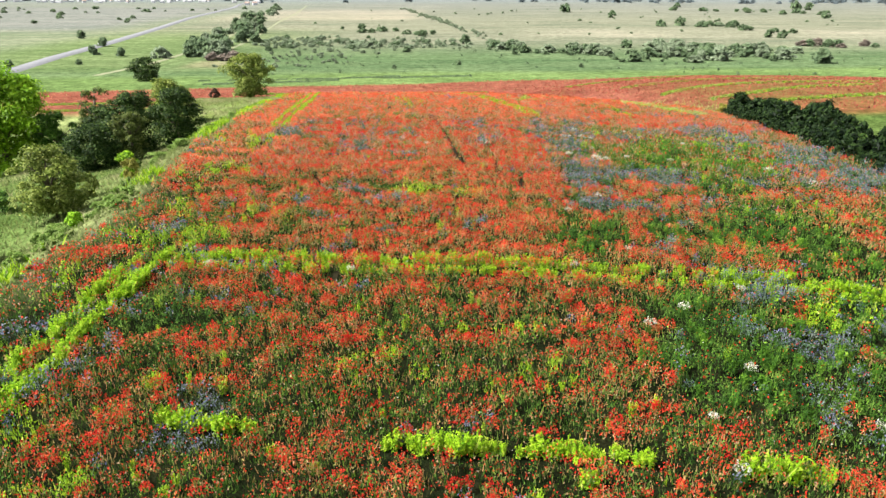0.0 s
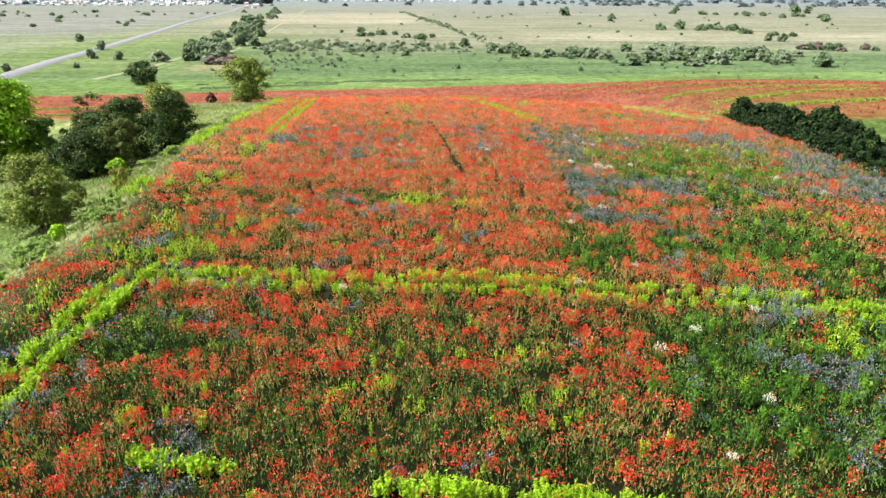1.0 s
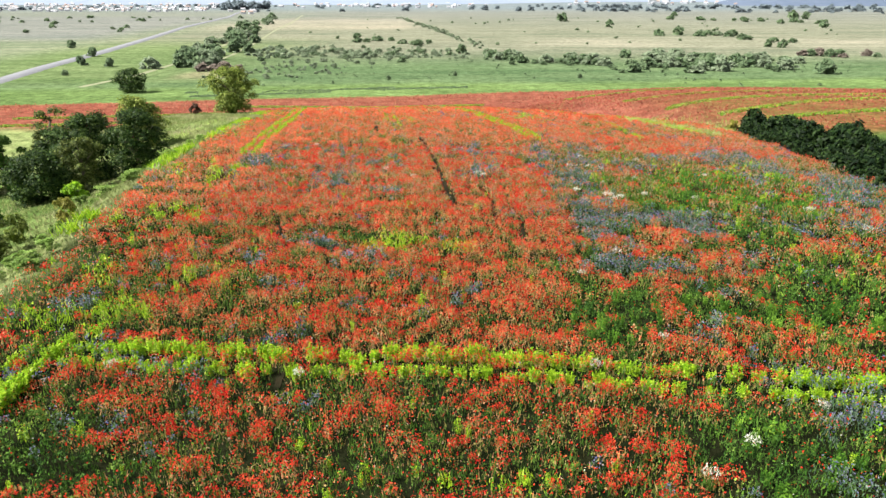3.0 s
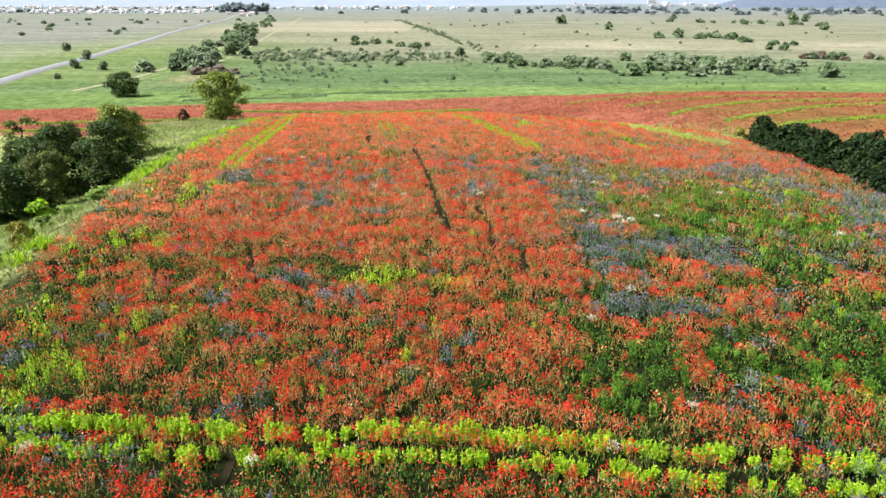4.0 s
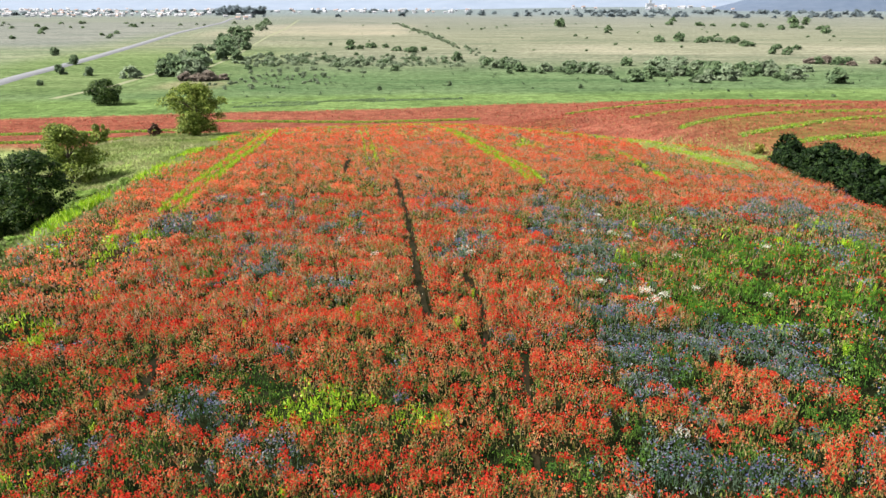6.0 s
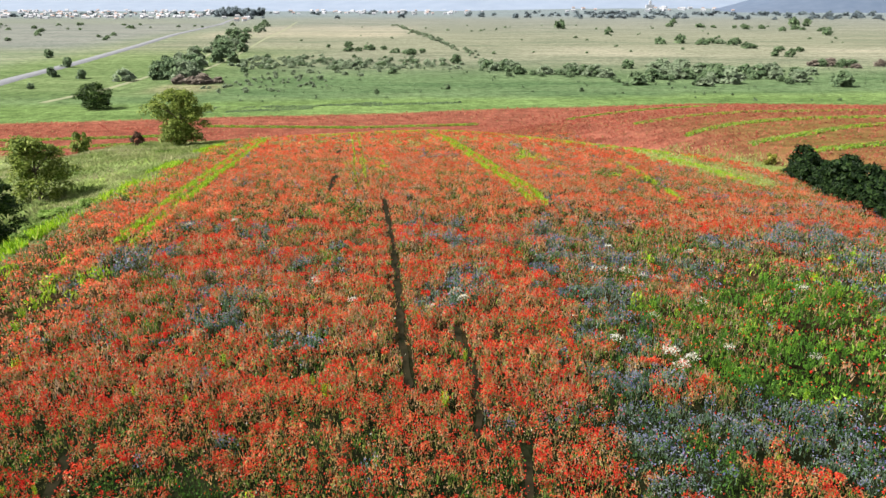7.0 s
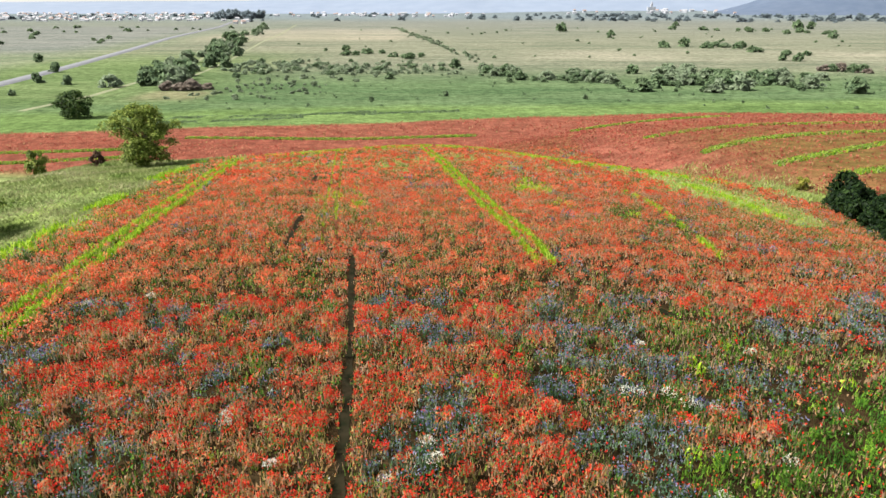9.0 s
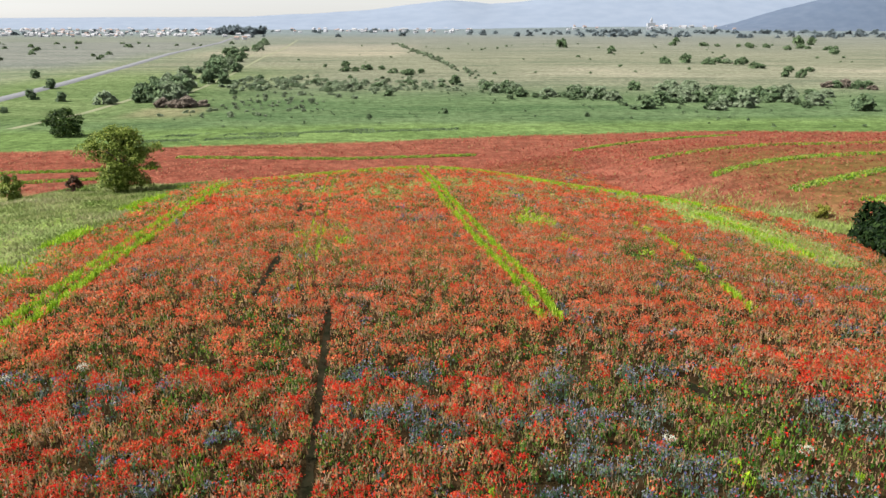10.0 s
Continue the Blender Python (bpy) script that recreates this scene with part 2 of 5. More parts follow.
# ---- materials ----
def leaf_mat(name, stops, trans=0.3, rough=0.6, patch=0.6, island=True, gain=(0.7, 1.25), up=0.6, clump=0.0, clump_size=1.1):
    """Thin plant matter: a colour of its own for every leaf, and a drift from place to place."""
    m = bpy.data.materials.new(name)
    m.use_nodes = True
    nt = m.node_tree
    n, ln = nt.nodes, nt.links
    bsdf = n["Principled BSDF"]
    geo = n.new("ShaderNodeNewGeometry")
    ramp = n.new("ShaderNodeValToRGB")
    cr = ramp.color_ramp
    cr.elements[0].position, cr.elements[0].color = stops[0][0], (*stops[0][1], 1)
    cr.elements[1].position, cr.elements[1].color = stops[-1][0], (*stops[-1][1], 1)
    for p, c in stops[1:-1]:
        cr.elements.new(p).color = (*c, 1)
    own = n.new("ShaderNodeMix")
    own.inputs[0].default_value = clump
    ln.new(geo.outputs["Random Per Island"], own.inputs[2])
    cl = n.new("ShaderNodeTexNoise")
    cl.inputs["Scale"].default_value, cl.inputs["Detail"].default_value = clump_size, 2
    ln.new(geo.outputs["Position"], cl.inputs["Vector"])
    cm = n.new("ShaderNodeMapRange")
    cm.inputs[1].default_value, cm.inputs[2].default_value = 0.32, 0.68
    ln.new(cl.outputs[0], cm.inputs[0])
    ln.new(cm.outputs[0], own.inputs[3])
    ln.new(own.outputs[0], ramp.inputs[0])
    no = n.new("ShaderNodeTexNoise")
    no.inputs["Scale"].default_value = patch
    no.inputs["Detail"].default_value = 3
    ln.new(geo.outputs["Position"], no.inputs["Vector"])
    mr = n.new("ShaderNodeMapRange")
    mr.inputs[1].default_value, mr.inputs[2].default_value = 0.3, 0.7
    mr.inputs[3].default_value, mr.inputs[4].default_value = gain
    ln.new(no.outputs[0], mr.inputs[0])
    mul = n.new("ShaderNodeMix")
    mul.data_type, mul.blend_type = 'RGBA', 'MULTIPLY'
    mul.inputs[0].default_value = 1
    ln.new(ramp.outputs[0], mul.inputs[6])
    ln.new(mr.outputs[0], mul.inputs[7])
    ln.new(mul.outputs[2], bsdf.inputs["Base Color"])
    bsdf.inputs["Roughness"].default_value = rough
    bsdf.inputs["Specular IOR Level"].default_value = 0.12
    vm = n.new("ShaderNodeMix")
    vm.data_type = 'VECTOR'
    vm.inputs[0].default_value = up
    ln.new(geo.outputs["Normal"], vm.inputs[4])
    vm.inputs[5].default_value = (0, 0, 1)
    nz = n.new("ShaderNodeVectorMath")
    nz.operation = 'NORMALIZE'
    ln.new(vm.outputs[1], nz.inputs[0])
    ln.new(nz.outputs[0], bsdf.inputs["Normal"])
    tr = n.new("ShaderNodeBsdfTranslucent")
    ln.new(mul.outputs[2], tr.inputs[0])
    mx = n.new("ShaderNodeMixShader")
    mx.inputs[0].default_value = trans
    ln.new(bsdf.outputs[0], mx.inputs[1])
    ln.new(tr.outputs[0], mx.inputs[2])
    ln.new(mx.outputs[0], n["Material Output"].inputs[0])
    return m


def solid_mat(name, c0, c1, scale, rough=0.8, bump=0.0, metal=0.0):
    """A rough solid with a two-scale drift between two colours."""
    m = bpy.data.materials.new(name)
    m.use_nodes = True
    nt = m.node_tree
    n, ln = nt.nodes, nt.links
    bsdf = n["Principled BSDF"]
    tc = n.new("ShaderNodeNewGeometry")
    no = n.new("ShaderNodeTexNoise")
    no.inputs["Scale"].default_value, no.inputs["Detail"].default_value = scale, 6
    ln.new(tc.outputs["Position"], no.inputs["Vector"])
    mx = n.new("ShaderNodeMix")
    mx.data_type = 'RGBA'
    mx.inputs[6].default_value, mx.inputs[7].default_value = (*c0, 1), (*c1, 1)
    mr = n.new("ShaderNodeMapRange")
    mr.inputs[1].default_value, mr.inputs[2].default_value = 0.35, 0.65
    ln.new(no.outputs[0], mr.inputs[0])
    ln.new(mr.outputs[0], mx.inputs[0])
    ln.new(mx.outputs[2], bsdf.inputs["Base Color"])
    bsdf.inputs["Roughness"].default_value = rough
    bsdf.inputs["Metallic"].default_value = metal
    if bump:
        bp = n.new("ShaderNodeBump")
        bp.inputs["Strength"].default_value = bump
        ln.new(no.outputs[0], bp.inputs["Height"])
        ln.new(bp.outputs[0], bsdf.inputs["Normal"])
    return m


def crown_mat(name, dark, mid, light, patch=0.35, up=0.4, gain=(0.7, 1.35)):
    return leaf_mat(name, [(0.0, dark), (0.5, mid), (1.0, light)], 0.28, 0.55, patch, gain=gain, up=up)


M_POPPY = leaf_mat("poppy_petal", [(0.0, (0.44, 0.008, 0.010)), (0.4, (0.66, 0.026, 0.018)), (0.72, (0.76, 0.085, 0.035)), (0.9, (0.76, 0.20, 0.08)), (1.0, (0.66, 0.36, 0.22))], 0.4, 0.6, 1.4, gain=(0.88, 1.3), clump=0.45, clump_size=0.8, up=0.6)
M_STEM = leaf_mat("poppy_stem", [(0.0, (0.06, 0.15, 0.02)), (0.3, (0.17, 0.24, 0.05)), (0.55, (0.40, 0.28, 0.10)), (0.8, (0.56, 0.27, 0.13)), (1.0, (0.48, 0.40, 0.18))], 0.35, 0.7, 1.4, gain=(0.65, 1.35), clump=0.45, clump_size=0.8, up=0.35)
M_WEDGE = leaf_mat("pale_slope_grass", [(0.0, (0.24, 0.37, 0.05)), (0.5, (0.38, 0.49, 0.12)), (1.0, (0.52, 0.55, 0.25))], 0.35, 0.8, 0.4, up=0.75)
M_POPPY_FAR = leaf_mat("poppy_drift", [(0.0, (0.24, 0.045, 0.03)), (0.5, (0.36, 0.095, 0.06)), (0.8, (0.40, 0.16, 0.10)), (1.0, (0.26, 0.21, 0.08))], 0.3, 0.7, 0.12)
M_POPPY_MID = leaf_mat("pale_poppy_petal", [(0.0, (0.54, 0.04, 0.02)), (0.35, (0.70, 0.095, 0.04)), (0.7, (0.76, 0.18, 0.08)), (0.9, (0.70, 0.26, 0.13)), (1.0, (0.62, 0.36, 0.22))], 0.5, 0.6, 0.5, gain=(0.88, 1.25), clump=0.4, clump_size=0.5, up=0.75)
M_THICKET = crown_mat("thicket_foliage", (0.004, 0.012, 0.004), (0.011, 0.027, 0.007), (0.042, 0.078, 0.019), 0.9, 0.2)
M_SEED = leaf_mat("dry_seed_head", [(0.0, (0.34, 0.27, 0.13)), (0.4, (0.50, 0.31, 0.17)), (0.75, (0.56, 0.38, 0.26)), (1.0, (0.46, 0.45, 0.32))], 0.5, 0.8, 0.8, gain=(0.88, 1.2), clump=0.4, clump_size=0.4, up=0.75)
M_GREEN = leaf_mat("field_green", [(0.0, (0.014, 0.046, 0.008)), (0.4, (0.036, 0.098, 0.013)), (0.7, (0.095, 0.19, 0.026)), (0.88, (0.19, 0.27, 0.05)), (1.0, (0.29, 0.42, 0.06))], 0.22, 0.7, 1.8, gain=(0.5, 1.5), clump=0.6, clump_size=0.7, up=0.25)
M_GREY = leaf_mat("cornflower_green", [(0.0, (0.024, 0.072, 0.030)), (0.4, (0.068, 0.132, 0.068)), (0.75, (0.16, 0.215, 0.155)), (1.0, (0.34, 0.37, 0.35))], 0.3, 0.7, 1.6, gain=(0.6, 1.4), clump=0.45, clump_size=0.7, up=0.4)
M_BLUE = leaf_mat("cornflower_petal", [(0.0, (0.07, 0.08, 0.28)), (0.3, (0.15, 0.16, 0.32)), (0.7, (0.28, 0.29, 0.40)), (0.93, (0.44, 0.44, 0.47)), (1.0, (0.48, 0.14, 0.30))], 0.4, 0.7, 0.8, clump=0.4, clump_size=0.5, up=0.6)
M_LIME = leaf_mat("lime_leaf", [(0.0, (0.13, 0.30, 0.01)), (0.5, (0.29, 0.50, 0.016)), (0.85, (0.45, 0.62, 0.032)), (1.0, (0.60, 0.68, 0.14))], 0.4, 0.6, 1.2, gain=(0.8, 1.2), up=0.45)
M_WEEDLEAF = leaf_mat("green_weed_leaf", [(0.0, (0.018, 0.066, 0.008)), (0.4, (0.052, 0.145, 0.013)), (0.75, (0.13, 0.27, 0.024)), (1.0, (0.30, 0.45, 0.05))], 0.35, 0.6, 1.2, gain=(0.65, 1.35), clump=0.5, clump_size=0.6, up=0.35)
M_WHITE = leaf_mat("white_petal", [(0.0, (0.50, 0.50, 0.36)), (1.0, (0.74, 0.74, 0.66))], 0.2, 0.6, 1.0, gain=(0.9, 1.05))
M_BANK = leaf_mat("bank_grass", [(0.0, (0.09, 0.17, 0.025)), (0.3, (0.18, 0.245, 0.065)), (0.55, (0.27, 0.31, 0.115)), (0.8, (0.36, 0.37, 0.17)), (1.0, (0.45, 0.42, 0.25))], 0.35, 0.8, 0.5, gain=(0.7, 1.25), up=0.75, clump=0.7, clump_size=0.16)
M_BARK = solid_mat("bark", (0.06, 0.045, 0.03), (0.14, 0.11, 0.08), 3.0, 0.9, 0.6)


M_DARKTREE = crown_mat("dark_foliage", (0.010, 0.028, 0.006), (0.028, 0.062, 0.012), (0.09, 0.14, 0.030), 0.7, 0.25)
M_OLIVEDARK = crown_mat("dull_olive_foliage", (0.03, 0.05, 0.01), (0.075, 0.105, 0.02), (0.17, 0.20, 0.05), 0.7)
M_OLIVE = crown_mat("olive_foliage", (0.06, 0.10, 0.014), (0.16, 0.22, 0.035), (0.33, 0.38, 0.09), 0.6)
M_BRIGHT = crown_mat("bright_foliage", (0.09, 0.20, 0.008), (0.18, 0.36, 0.012), (0.32, 0.52, 0.03))
M_YELLOW = crown_mat("yellowish_foliage", (0.14, 0.15, 0.02), (0.24, 0.24, 0.04), (0.36, 0.34, 0.08))
M_MIDTREE = crown_mat("mid_green_foliage", (0.03, 0.08, 0.012), (0.07, 0.16, 0.02), (0.15, 0.27, 0.04), 0.6)
# willow and hedge greens are paled and muted for the valley haze
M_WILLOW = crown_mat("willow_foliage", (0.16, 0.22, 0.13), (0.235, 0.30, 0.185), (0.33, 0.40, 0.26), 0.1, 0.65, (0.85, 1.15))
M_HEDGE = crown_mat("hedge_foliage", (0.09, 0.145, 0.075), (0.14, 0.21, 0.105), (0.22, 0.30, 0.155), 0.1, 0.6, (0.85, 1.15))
M_WEEDS = crown_mat("weed_thicket", (0.09, 0.17, 0.03), (0.17, 0.28, 0.05), (0.28, 0.38, 0.10), 0.4)
M_PINK = crown_mat("dry_pinkish_scrub", (0.18, 0.15, 0.12), (0.25, 0.21, 0.17), (0.33, 0.28, 0.23), 0.1, 0.75, (0.85, 1.15))
M_REDBUSH = crown_mat("reddish_foliage", (0.05, 0.025, 0.02), (0.10, 0.05, 0.035), (0.14, 0.10, 0.05))
# far woods: leaf green shifted to grey-blue for the haze
M_FARWOOD = crown_mat("hazed_wood_foliage", (0.15, 0.19, 0.21), (0.18, 0.23, 0.25), (0.23, 0.28, 0.30), 0.02, 0.8, (0.9, 1.1))


def ground_mat():
    """Soil, meadow and flower drifts, with tints for haze and plant shade, by the cover laid on the sheet, broken up by
    noise at three sizes.
    """
    m = bpy.data.materials.new("ground_cover")
    m.use_nodes = True
    nt = m.node_tree
    n, ln = nt.nodes, nt.links
    bsdf = n["Principled BSDF"]
    geo = n.new("ShaderNodeNewGeometry")
    ca, cb, cf = n.new("ShaderNodeAttribute"), n.new("ShaderNodeAttribute"), n.new("ShaderNodeAttribute")
    ca.attribute_name, cb.attribute_name, cf.attribute_name = "cover_a", "cover_b", "grain"

    def noise_at(vec, scale, detail, lo, hi):
        no = n.new("ShaderNodeTexNoise")
        no.inputs["Scale"].default_value, no.inputs["Detail"].default_value = scale, detail
        no.inputs["Roughness"].default_value = 0.62
        ln.new(vec, no.inputs["Vector"])
        mr = n.new("ShaderNodeMapRange")
        mr.inputs[1].default_value, mr.inputs[2].default_value = lo, hi
        ln.new(no.outputs[0], mr.inputs[0])
        return mr.outputs[0], no.outputs[0]
    st = n.new("ShaderNodeMapping")
    st.inputs["Scale"].default_value = (0.26, 1.1, 1.0)
    ln.new(geo.outputs["Position"], st.inputs["Vector"])
    fine, fine_raw = noise_at(geo.outputs["Position"], 1.6, 6, 0.40, 0.62)
    mid, _ = noise_at(st.outputs[0], 0.07, 9, 0.38, 0.62)
    big, _ = noise_at(st.outputs[0], 0.022, 4, 0.35, 0.65)
    mixf = n.new("ShaderNodeMix")
    ln.new(cf.outputs["Fac"], mixf.inputs[0])
    ln.new(fine, mixf.inputs[2])
    avg = n.new("ShaderNodeMath")
    avg.operation = 'MULTIPLY_ADD'
    ln.new(mid, avg.inputs[0])
    avg.inputs[1].default_value = 0.55
    h2 = n.new("ShaderNodeMath")
    h2.operation = 'MULTIPLY'
    h2.inputs[1].default_value = 0.45
    ln.new(big, h2.inputs[0])
    ln.new(h2.outputs[0], avg.inputs[2])
    sharp = n.new("ShaderNodeMapRange")
    sharp.inputs[1].default_value, sharp.inputs[2].default_value = 0.15, 0.85
    ln.new(avg.outputs[0], sharp.inputs[0])
    ln.new(sharp.outputs[0], mixf.inputs[3])
    mx = n.new("ShaderNodeMix")
    mx.data_type = 'RGBA'
    ln.new(mixf.outputs[0], mx.inputs[0])
    ln.new(ca.outputs["Color"], mx.inputs[6])
    ln.new(cb.outputs["Color"], mx.inputs[7])
    gr = n.new("ShaderNodeMapRange")
    gr.inputs[3].default_value, gr.inputs[4].default_value = 0.45, 1.5
    ln.new(fine_raw, gr.inputs[0])
    mott, _ = noise_at(geo.outputs["Position"], 0.3, 7, 0.36, 0.64)
    mo = n.new("ShaderNodeMapRange")
    mo.inputs[3].default_value, mo.inputs[4].default_value = 0.66, 1.26
    ln.new(mott, mo.inputs[0])
    both = n.new("ShaderNodeMath")
    both.operation = 'MULTIPLY'
    ln.new(gr.outputs[0], both.inputs[0])
    ln.new(mo.outputs[0], both.inputs[1])
    mul = n.new("ShaderNodeMix")
    mul.data_type, mul.blend_type = 'RGBA', 'MULTIPLY'
    mul.inputs[0].default_value = 1
    ln.new(mx.outputs[2], mul.inputs[6])
    ln.new(both.outputs[0], mul.inputs[7])
    ln.new(mul.outputs[2], bsdf.inputs["Base Color"])
    bsdf.inputs["Roughness"].default_value = 0.95
    bsdf.inputs["Specular IOR Level"].default_value = 0.0
    bp = n.new("ShaderNodeBump")
    bp.inputs["Strength"].default_value, bp.inputs["Distance"].default_value = 0.8, 0.4
    ln.new(fine_raw, bp.inputs["Height"])
    ln.new(bp.outputs[0], bsdf.inputs["Normal"])
    return m


# ---- the ground: one sheet to the horizon ----
def spaced(a, b, step, lo, hi, grow):
    v = list(np.arange(a, b + 0.01, step))
    s = step
    while v[-1] < hi:
        s *= grow
        v.append(v[-1] + s)
    s = step
    while v[0] > lo:
        s *= grow
        v.insert(0, v[0] - s)
    return np.array(v)


GX = spaced(-135, 150, 2.8, -5200, 5200, 1.11)
GY = spaced(10, 300, 2.6, -2500, 5200, 1.06)


def ground_colours(x, y):
    ones = np.ones(x.shape + (1,))

    def c(*v):
        return ones * np.array(v)
    r, g, li = cover(x, y)
    A, B = c(0.145, 0.165, 0.11), c(0.25, 0.25, 0.175)          # far pasture: olive and straw
    grain = np.full(x.shape, 0.9)

    def lay(mask, ca, cb, gr):
        nonlocal A, B, grain
        k = np.clip(mask, 0, 1)[..., None]
        A, B = A * (1 - k) + ca * k, B * (1 - k) + cb * k
        grain = grain * (1 - k[..., 0]) + gr * k[..., 0]
    lay(sm(520, 380, y), c(0.065, 0.115, 0.05), c(0.15, 0.21, 0.10), 0.7)
    lay(0.8 * sm(325, 302, y - 0.12 * x + 16 * (fbm(x, y, 30, 61) - 0.5)), c(0.085, 0.14, 0.04), c(0.18, 0.265, 0.085), 0.7)
    lay(sm(-60, -160, x) * sm(290, 330, y) * sm(700, 500, y), c(0.085, 0.135, 0.05), c(0.185, 0.24, 0.105), 0.7)
    lay(sm(-240, -300, x) * sm(330, 420, y), c(0.13, 0.17, 0.10), c(0.24, 0.26, 0.17), 0.9)
    lay(sm(-260, -340, x + 0.12 * (y - 600)) * sm(560, 680, y) * sm(1500, 1250, y), c(0.13, 0.15, 0.13), c(0.27, 0.27, 0.235), 0.6)
    lay(sm(30, 120, x) * sm(520, 570, y) * sm(680, 620, y), c(0.21, 0.22, 0.15), c(0.33, 0.31, 0.23), 0.9)
    lay(sm(-20, -70, x) * sm(-330, -250, x) * sm(780, 880, y) * sm(1300, 1150, y), c(0.25, 0.25, 0.17), c(0.40, 0.35, 0.26), 0.9)
    lay(0.8 * sm(-92, -104, x) * sm(-132, -120, x) * sm(322, 340, y) * sm(372, 355, y), c(0.20, 0.20, 0.11), c(0.28, 0.25, 0.15), 0.6)
    # haze put into the plain's colour: greyed first, then blued farther out
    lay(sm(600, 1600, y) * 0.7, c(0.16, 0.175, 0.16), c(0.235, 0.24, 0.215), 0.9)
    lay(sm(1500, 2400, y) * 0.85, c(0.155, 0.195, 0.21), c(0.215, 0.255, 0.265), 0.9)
    bf = band_far(x)
    red = sm(bf + 1.5, bf - 1.5, y + 2 * (fbm(x, y, 8, 71) - 0.5)) * sm(-175, -160, x)
    lay(red, c(0.215, 0.068, 0.044), c(0.265, 0.105, 0.068), 0.45)
    rh = sm(48, 70, x) * sm(235, 190, y) * red
    lay(rh * 0.8, c(0.13, 0.13, 0.035), c(0.22, 0.09, 0.04), 0.45)
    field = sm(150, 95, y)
    # soil under the plants, both stretches darkened for the shade between the stems
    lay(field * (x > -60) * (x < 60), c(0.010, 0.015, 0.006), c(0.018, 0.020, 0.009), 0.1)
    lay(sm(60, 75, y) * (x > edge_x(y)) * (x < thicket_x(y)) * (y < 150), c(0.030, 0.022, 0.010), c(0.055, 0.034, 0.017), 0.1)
    lay(sm(98, 112, y) * (y < 230) * (x > edge_x(y)) * (x < thicket_x(y)), c(0.16, 0.055, 0.03), c(0.22, 0.10, 0.05), 0.1)
    d = edge_x(y) - x
    lay(sm(-0.5, 1.5, d + 1.6 * (fbm(x, y, 3, 81) - 0.5)) * sm(200, 188, y + 0.15 * (x + 40)), c(0.14, 0.20, 0.06), c(0.29, 0.32, 0.14), 0.6)
    lay(sm(3, 11, d) * sm(125, 95, y), c(0.065, 0.12, 0.028), c(0.14, 0.205, 0.06), 0.5)
    lay(sm(0.5, 4, x - thicket_x(y)) * sm(136, 130, y), c(0.06, 0.10, 0.025), c(0.12, 0.18, 0.05), 0.3)
    lay(li * (x > -40) * (x < thicket_x(y)) * (y > 100) * (y < brow_y(x) + 1), c(0.20, 0.32, 0.04), c(0.32, 0.42, 0.08), 0.2)
    gully = np.exp(-((x - 52 + 0.25 * (y - 150)) / 6) ** 2) * sm(136, 142, y) * sm(160, 152, y)
    lay(gully, c(0.12, 0.18, 0.05), c(0.22, 0.27, 0.10), 0.3)
    return A, B, grain


X2, Y2 = np.meshgrid(GX, GY)
gv = np.stack([X2, Y2, height(X2, Y2)], 2).reshape(-1, 3)
nx, ny = len(GX), len(GY)
qi = (np.arange(ny - 1)[:, None] * nx + np.arange(nx - 1)[None]).ravel()
gme = np_mesh("ground", gv, np.stack([qi, qi + 1, qi + nx + 1, qi + nx], 1))
gme.polygons.foreach_set("use_smooth", [True] * len(gme.polygons))
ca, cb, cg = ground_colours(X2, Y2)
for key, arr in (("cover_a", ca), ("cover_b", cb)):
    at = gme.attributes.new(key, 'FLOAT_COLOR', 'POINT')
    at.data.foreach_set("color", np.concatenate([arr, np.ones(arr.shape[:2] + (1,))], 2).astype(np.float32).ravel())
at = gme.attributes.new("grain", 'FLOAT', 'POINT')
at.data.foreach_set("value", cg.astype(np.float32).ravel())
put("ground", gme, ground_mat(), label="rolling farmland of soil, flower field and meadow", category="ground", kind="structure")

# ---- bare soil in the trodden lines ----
# brown soil, its colour lowered for the shade of the plants beside it
M_SOIL = solid_mat("shade_dark_soil", (0.012, 0.014, 0.006), (0.030, 0.024, 0.013), 1.2, 0.95, 0.4)
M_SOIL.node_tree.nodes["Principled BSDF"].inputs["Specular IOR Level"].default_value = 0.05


def trodden_line(pts, w):
    """A ragged ribbon of bare soil along a trodden line."""
    a = [np.array(p, float) for p in pts]
    seg = [max(2, int(np.hypot(*(q - p)) / 0.45)) for p, q in zip(a[:-1], a[1:])]
    mid = np.concatenate([p + (q - p) * np.linspace(0, 1, n, endpoint=False)[:, None] for p, q, n in zip(a[:-1], a[1:], seg)] + [a[-1][None]])
    way = np.gradient(mid, axis=0)
    way /= np.linalg.norm(way, axis=1, keepdims=True)
    side = np.stack([way[:, 1], -way[:, 0]], 1)
    half = w * (0.6 + 0.8 * vn(mid[:, 0], mid[:, 1], 0.9, 191))[:, None]
    half[0] *= 0.2
    half[-1] *= 0.2
    edges = [mid - side * half, mid, mid + side * half]
    v = np.stack([np.concatenate([e, (height(e[:, 0], e[:, 1]) + lift)[:, None]], 1) for e, lift in zip(edges, (0.03, 0.02, 0.03))], 1).reshape(-1, 3)
    q = (np.arange(len(mid) - 1)[:, None] * 3 + np.arange(2)[None]).ravel()
    put("trodden_track", np_mesh("trodden_track", v, np.stack([q, q + 1, q + 4, q + 3], 1)), M_SOIL, label="bare soil in a trodden line, darkened for the poppies' shade", category="track", kind="structure")


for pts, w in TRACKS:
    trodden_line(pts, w)

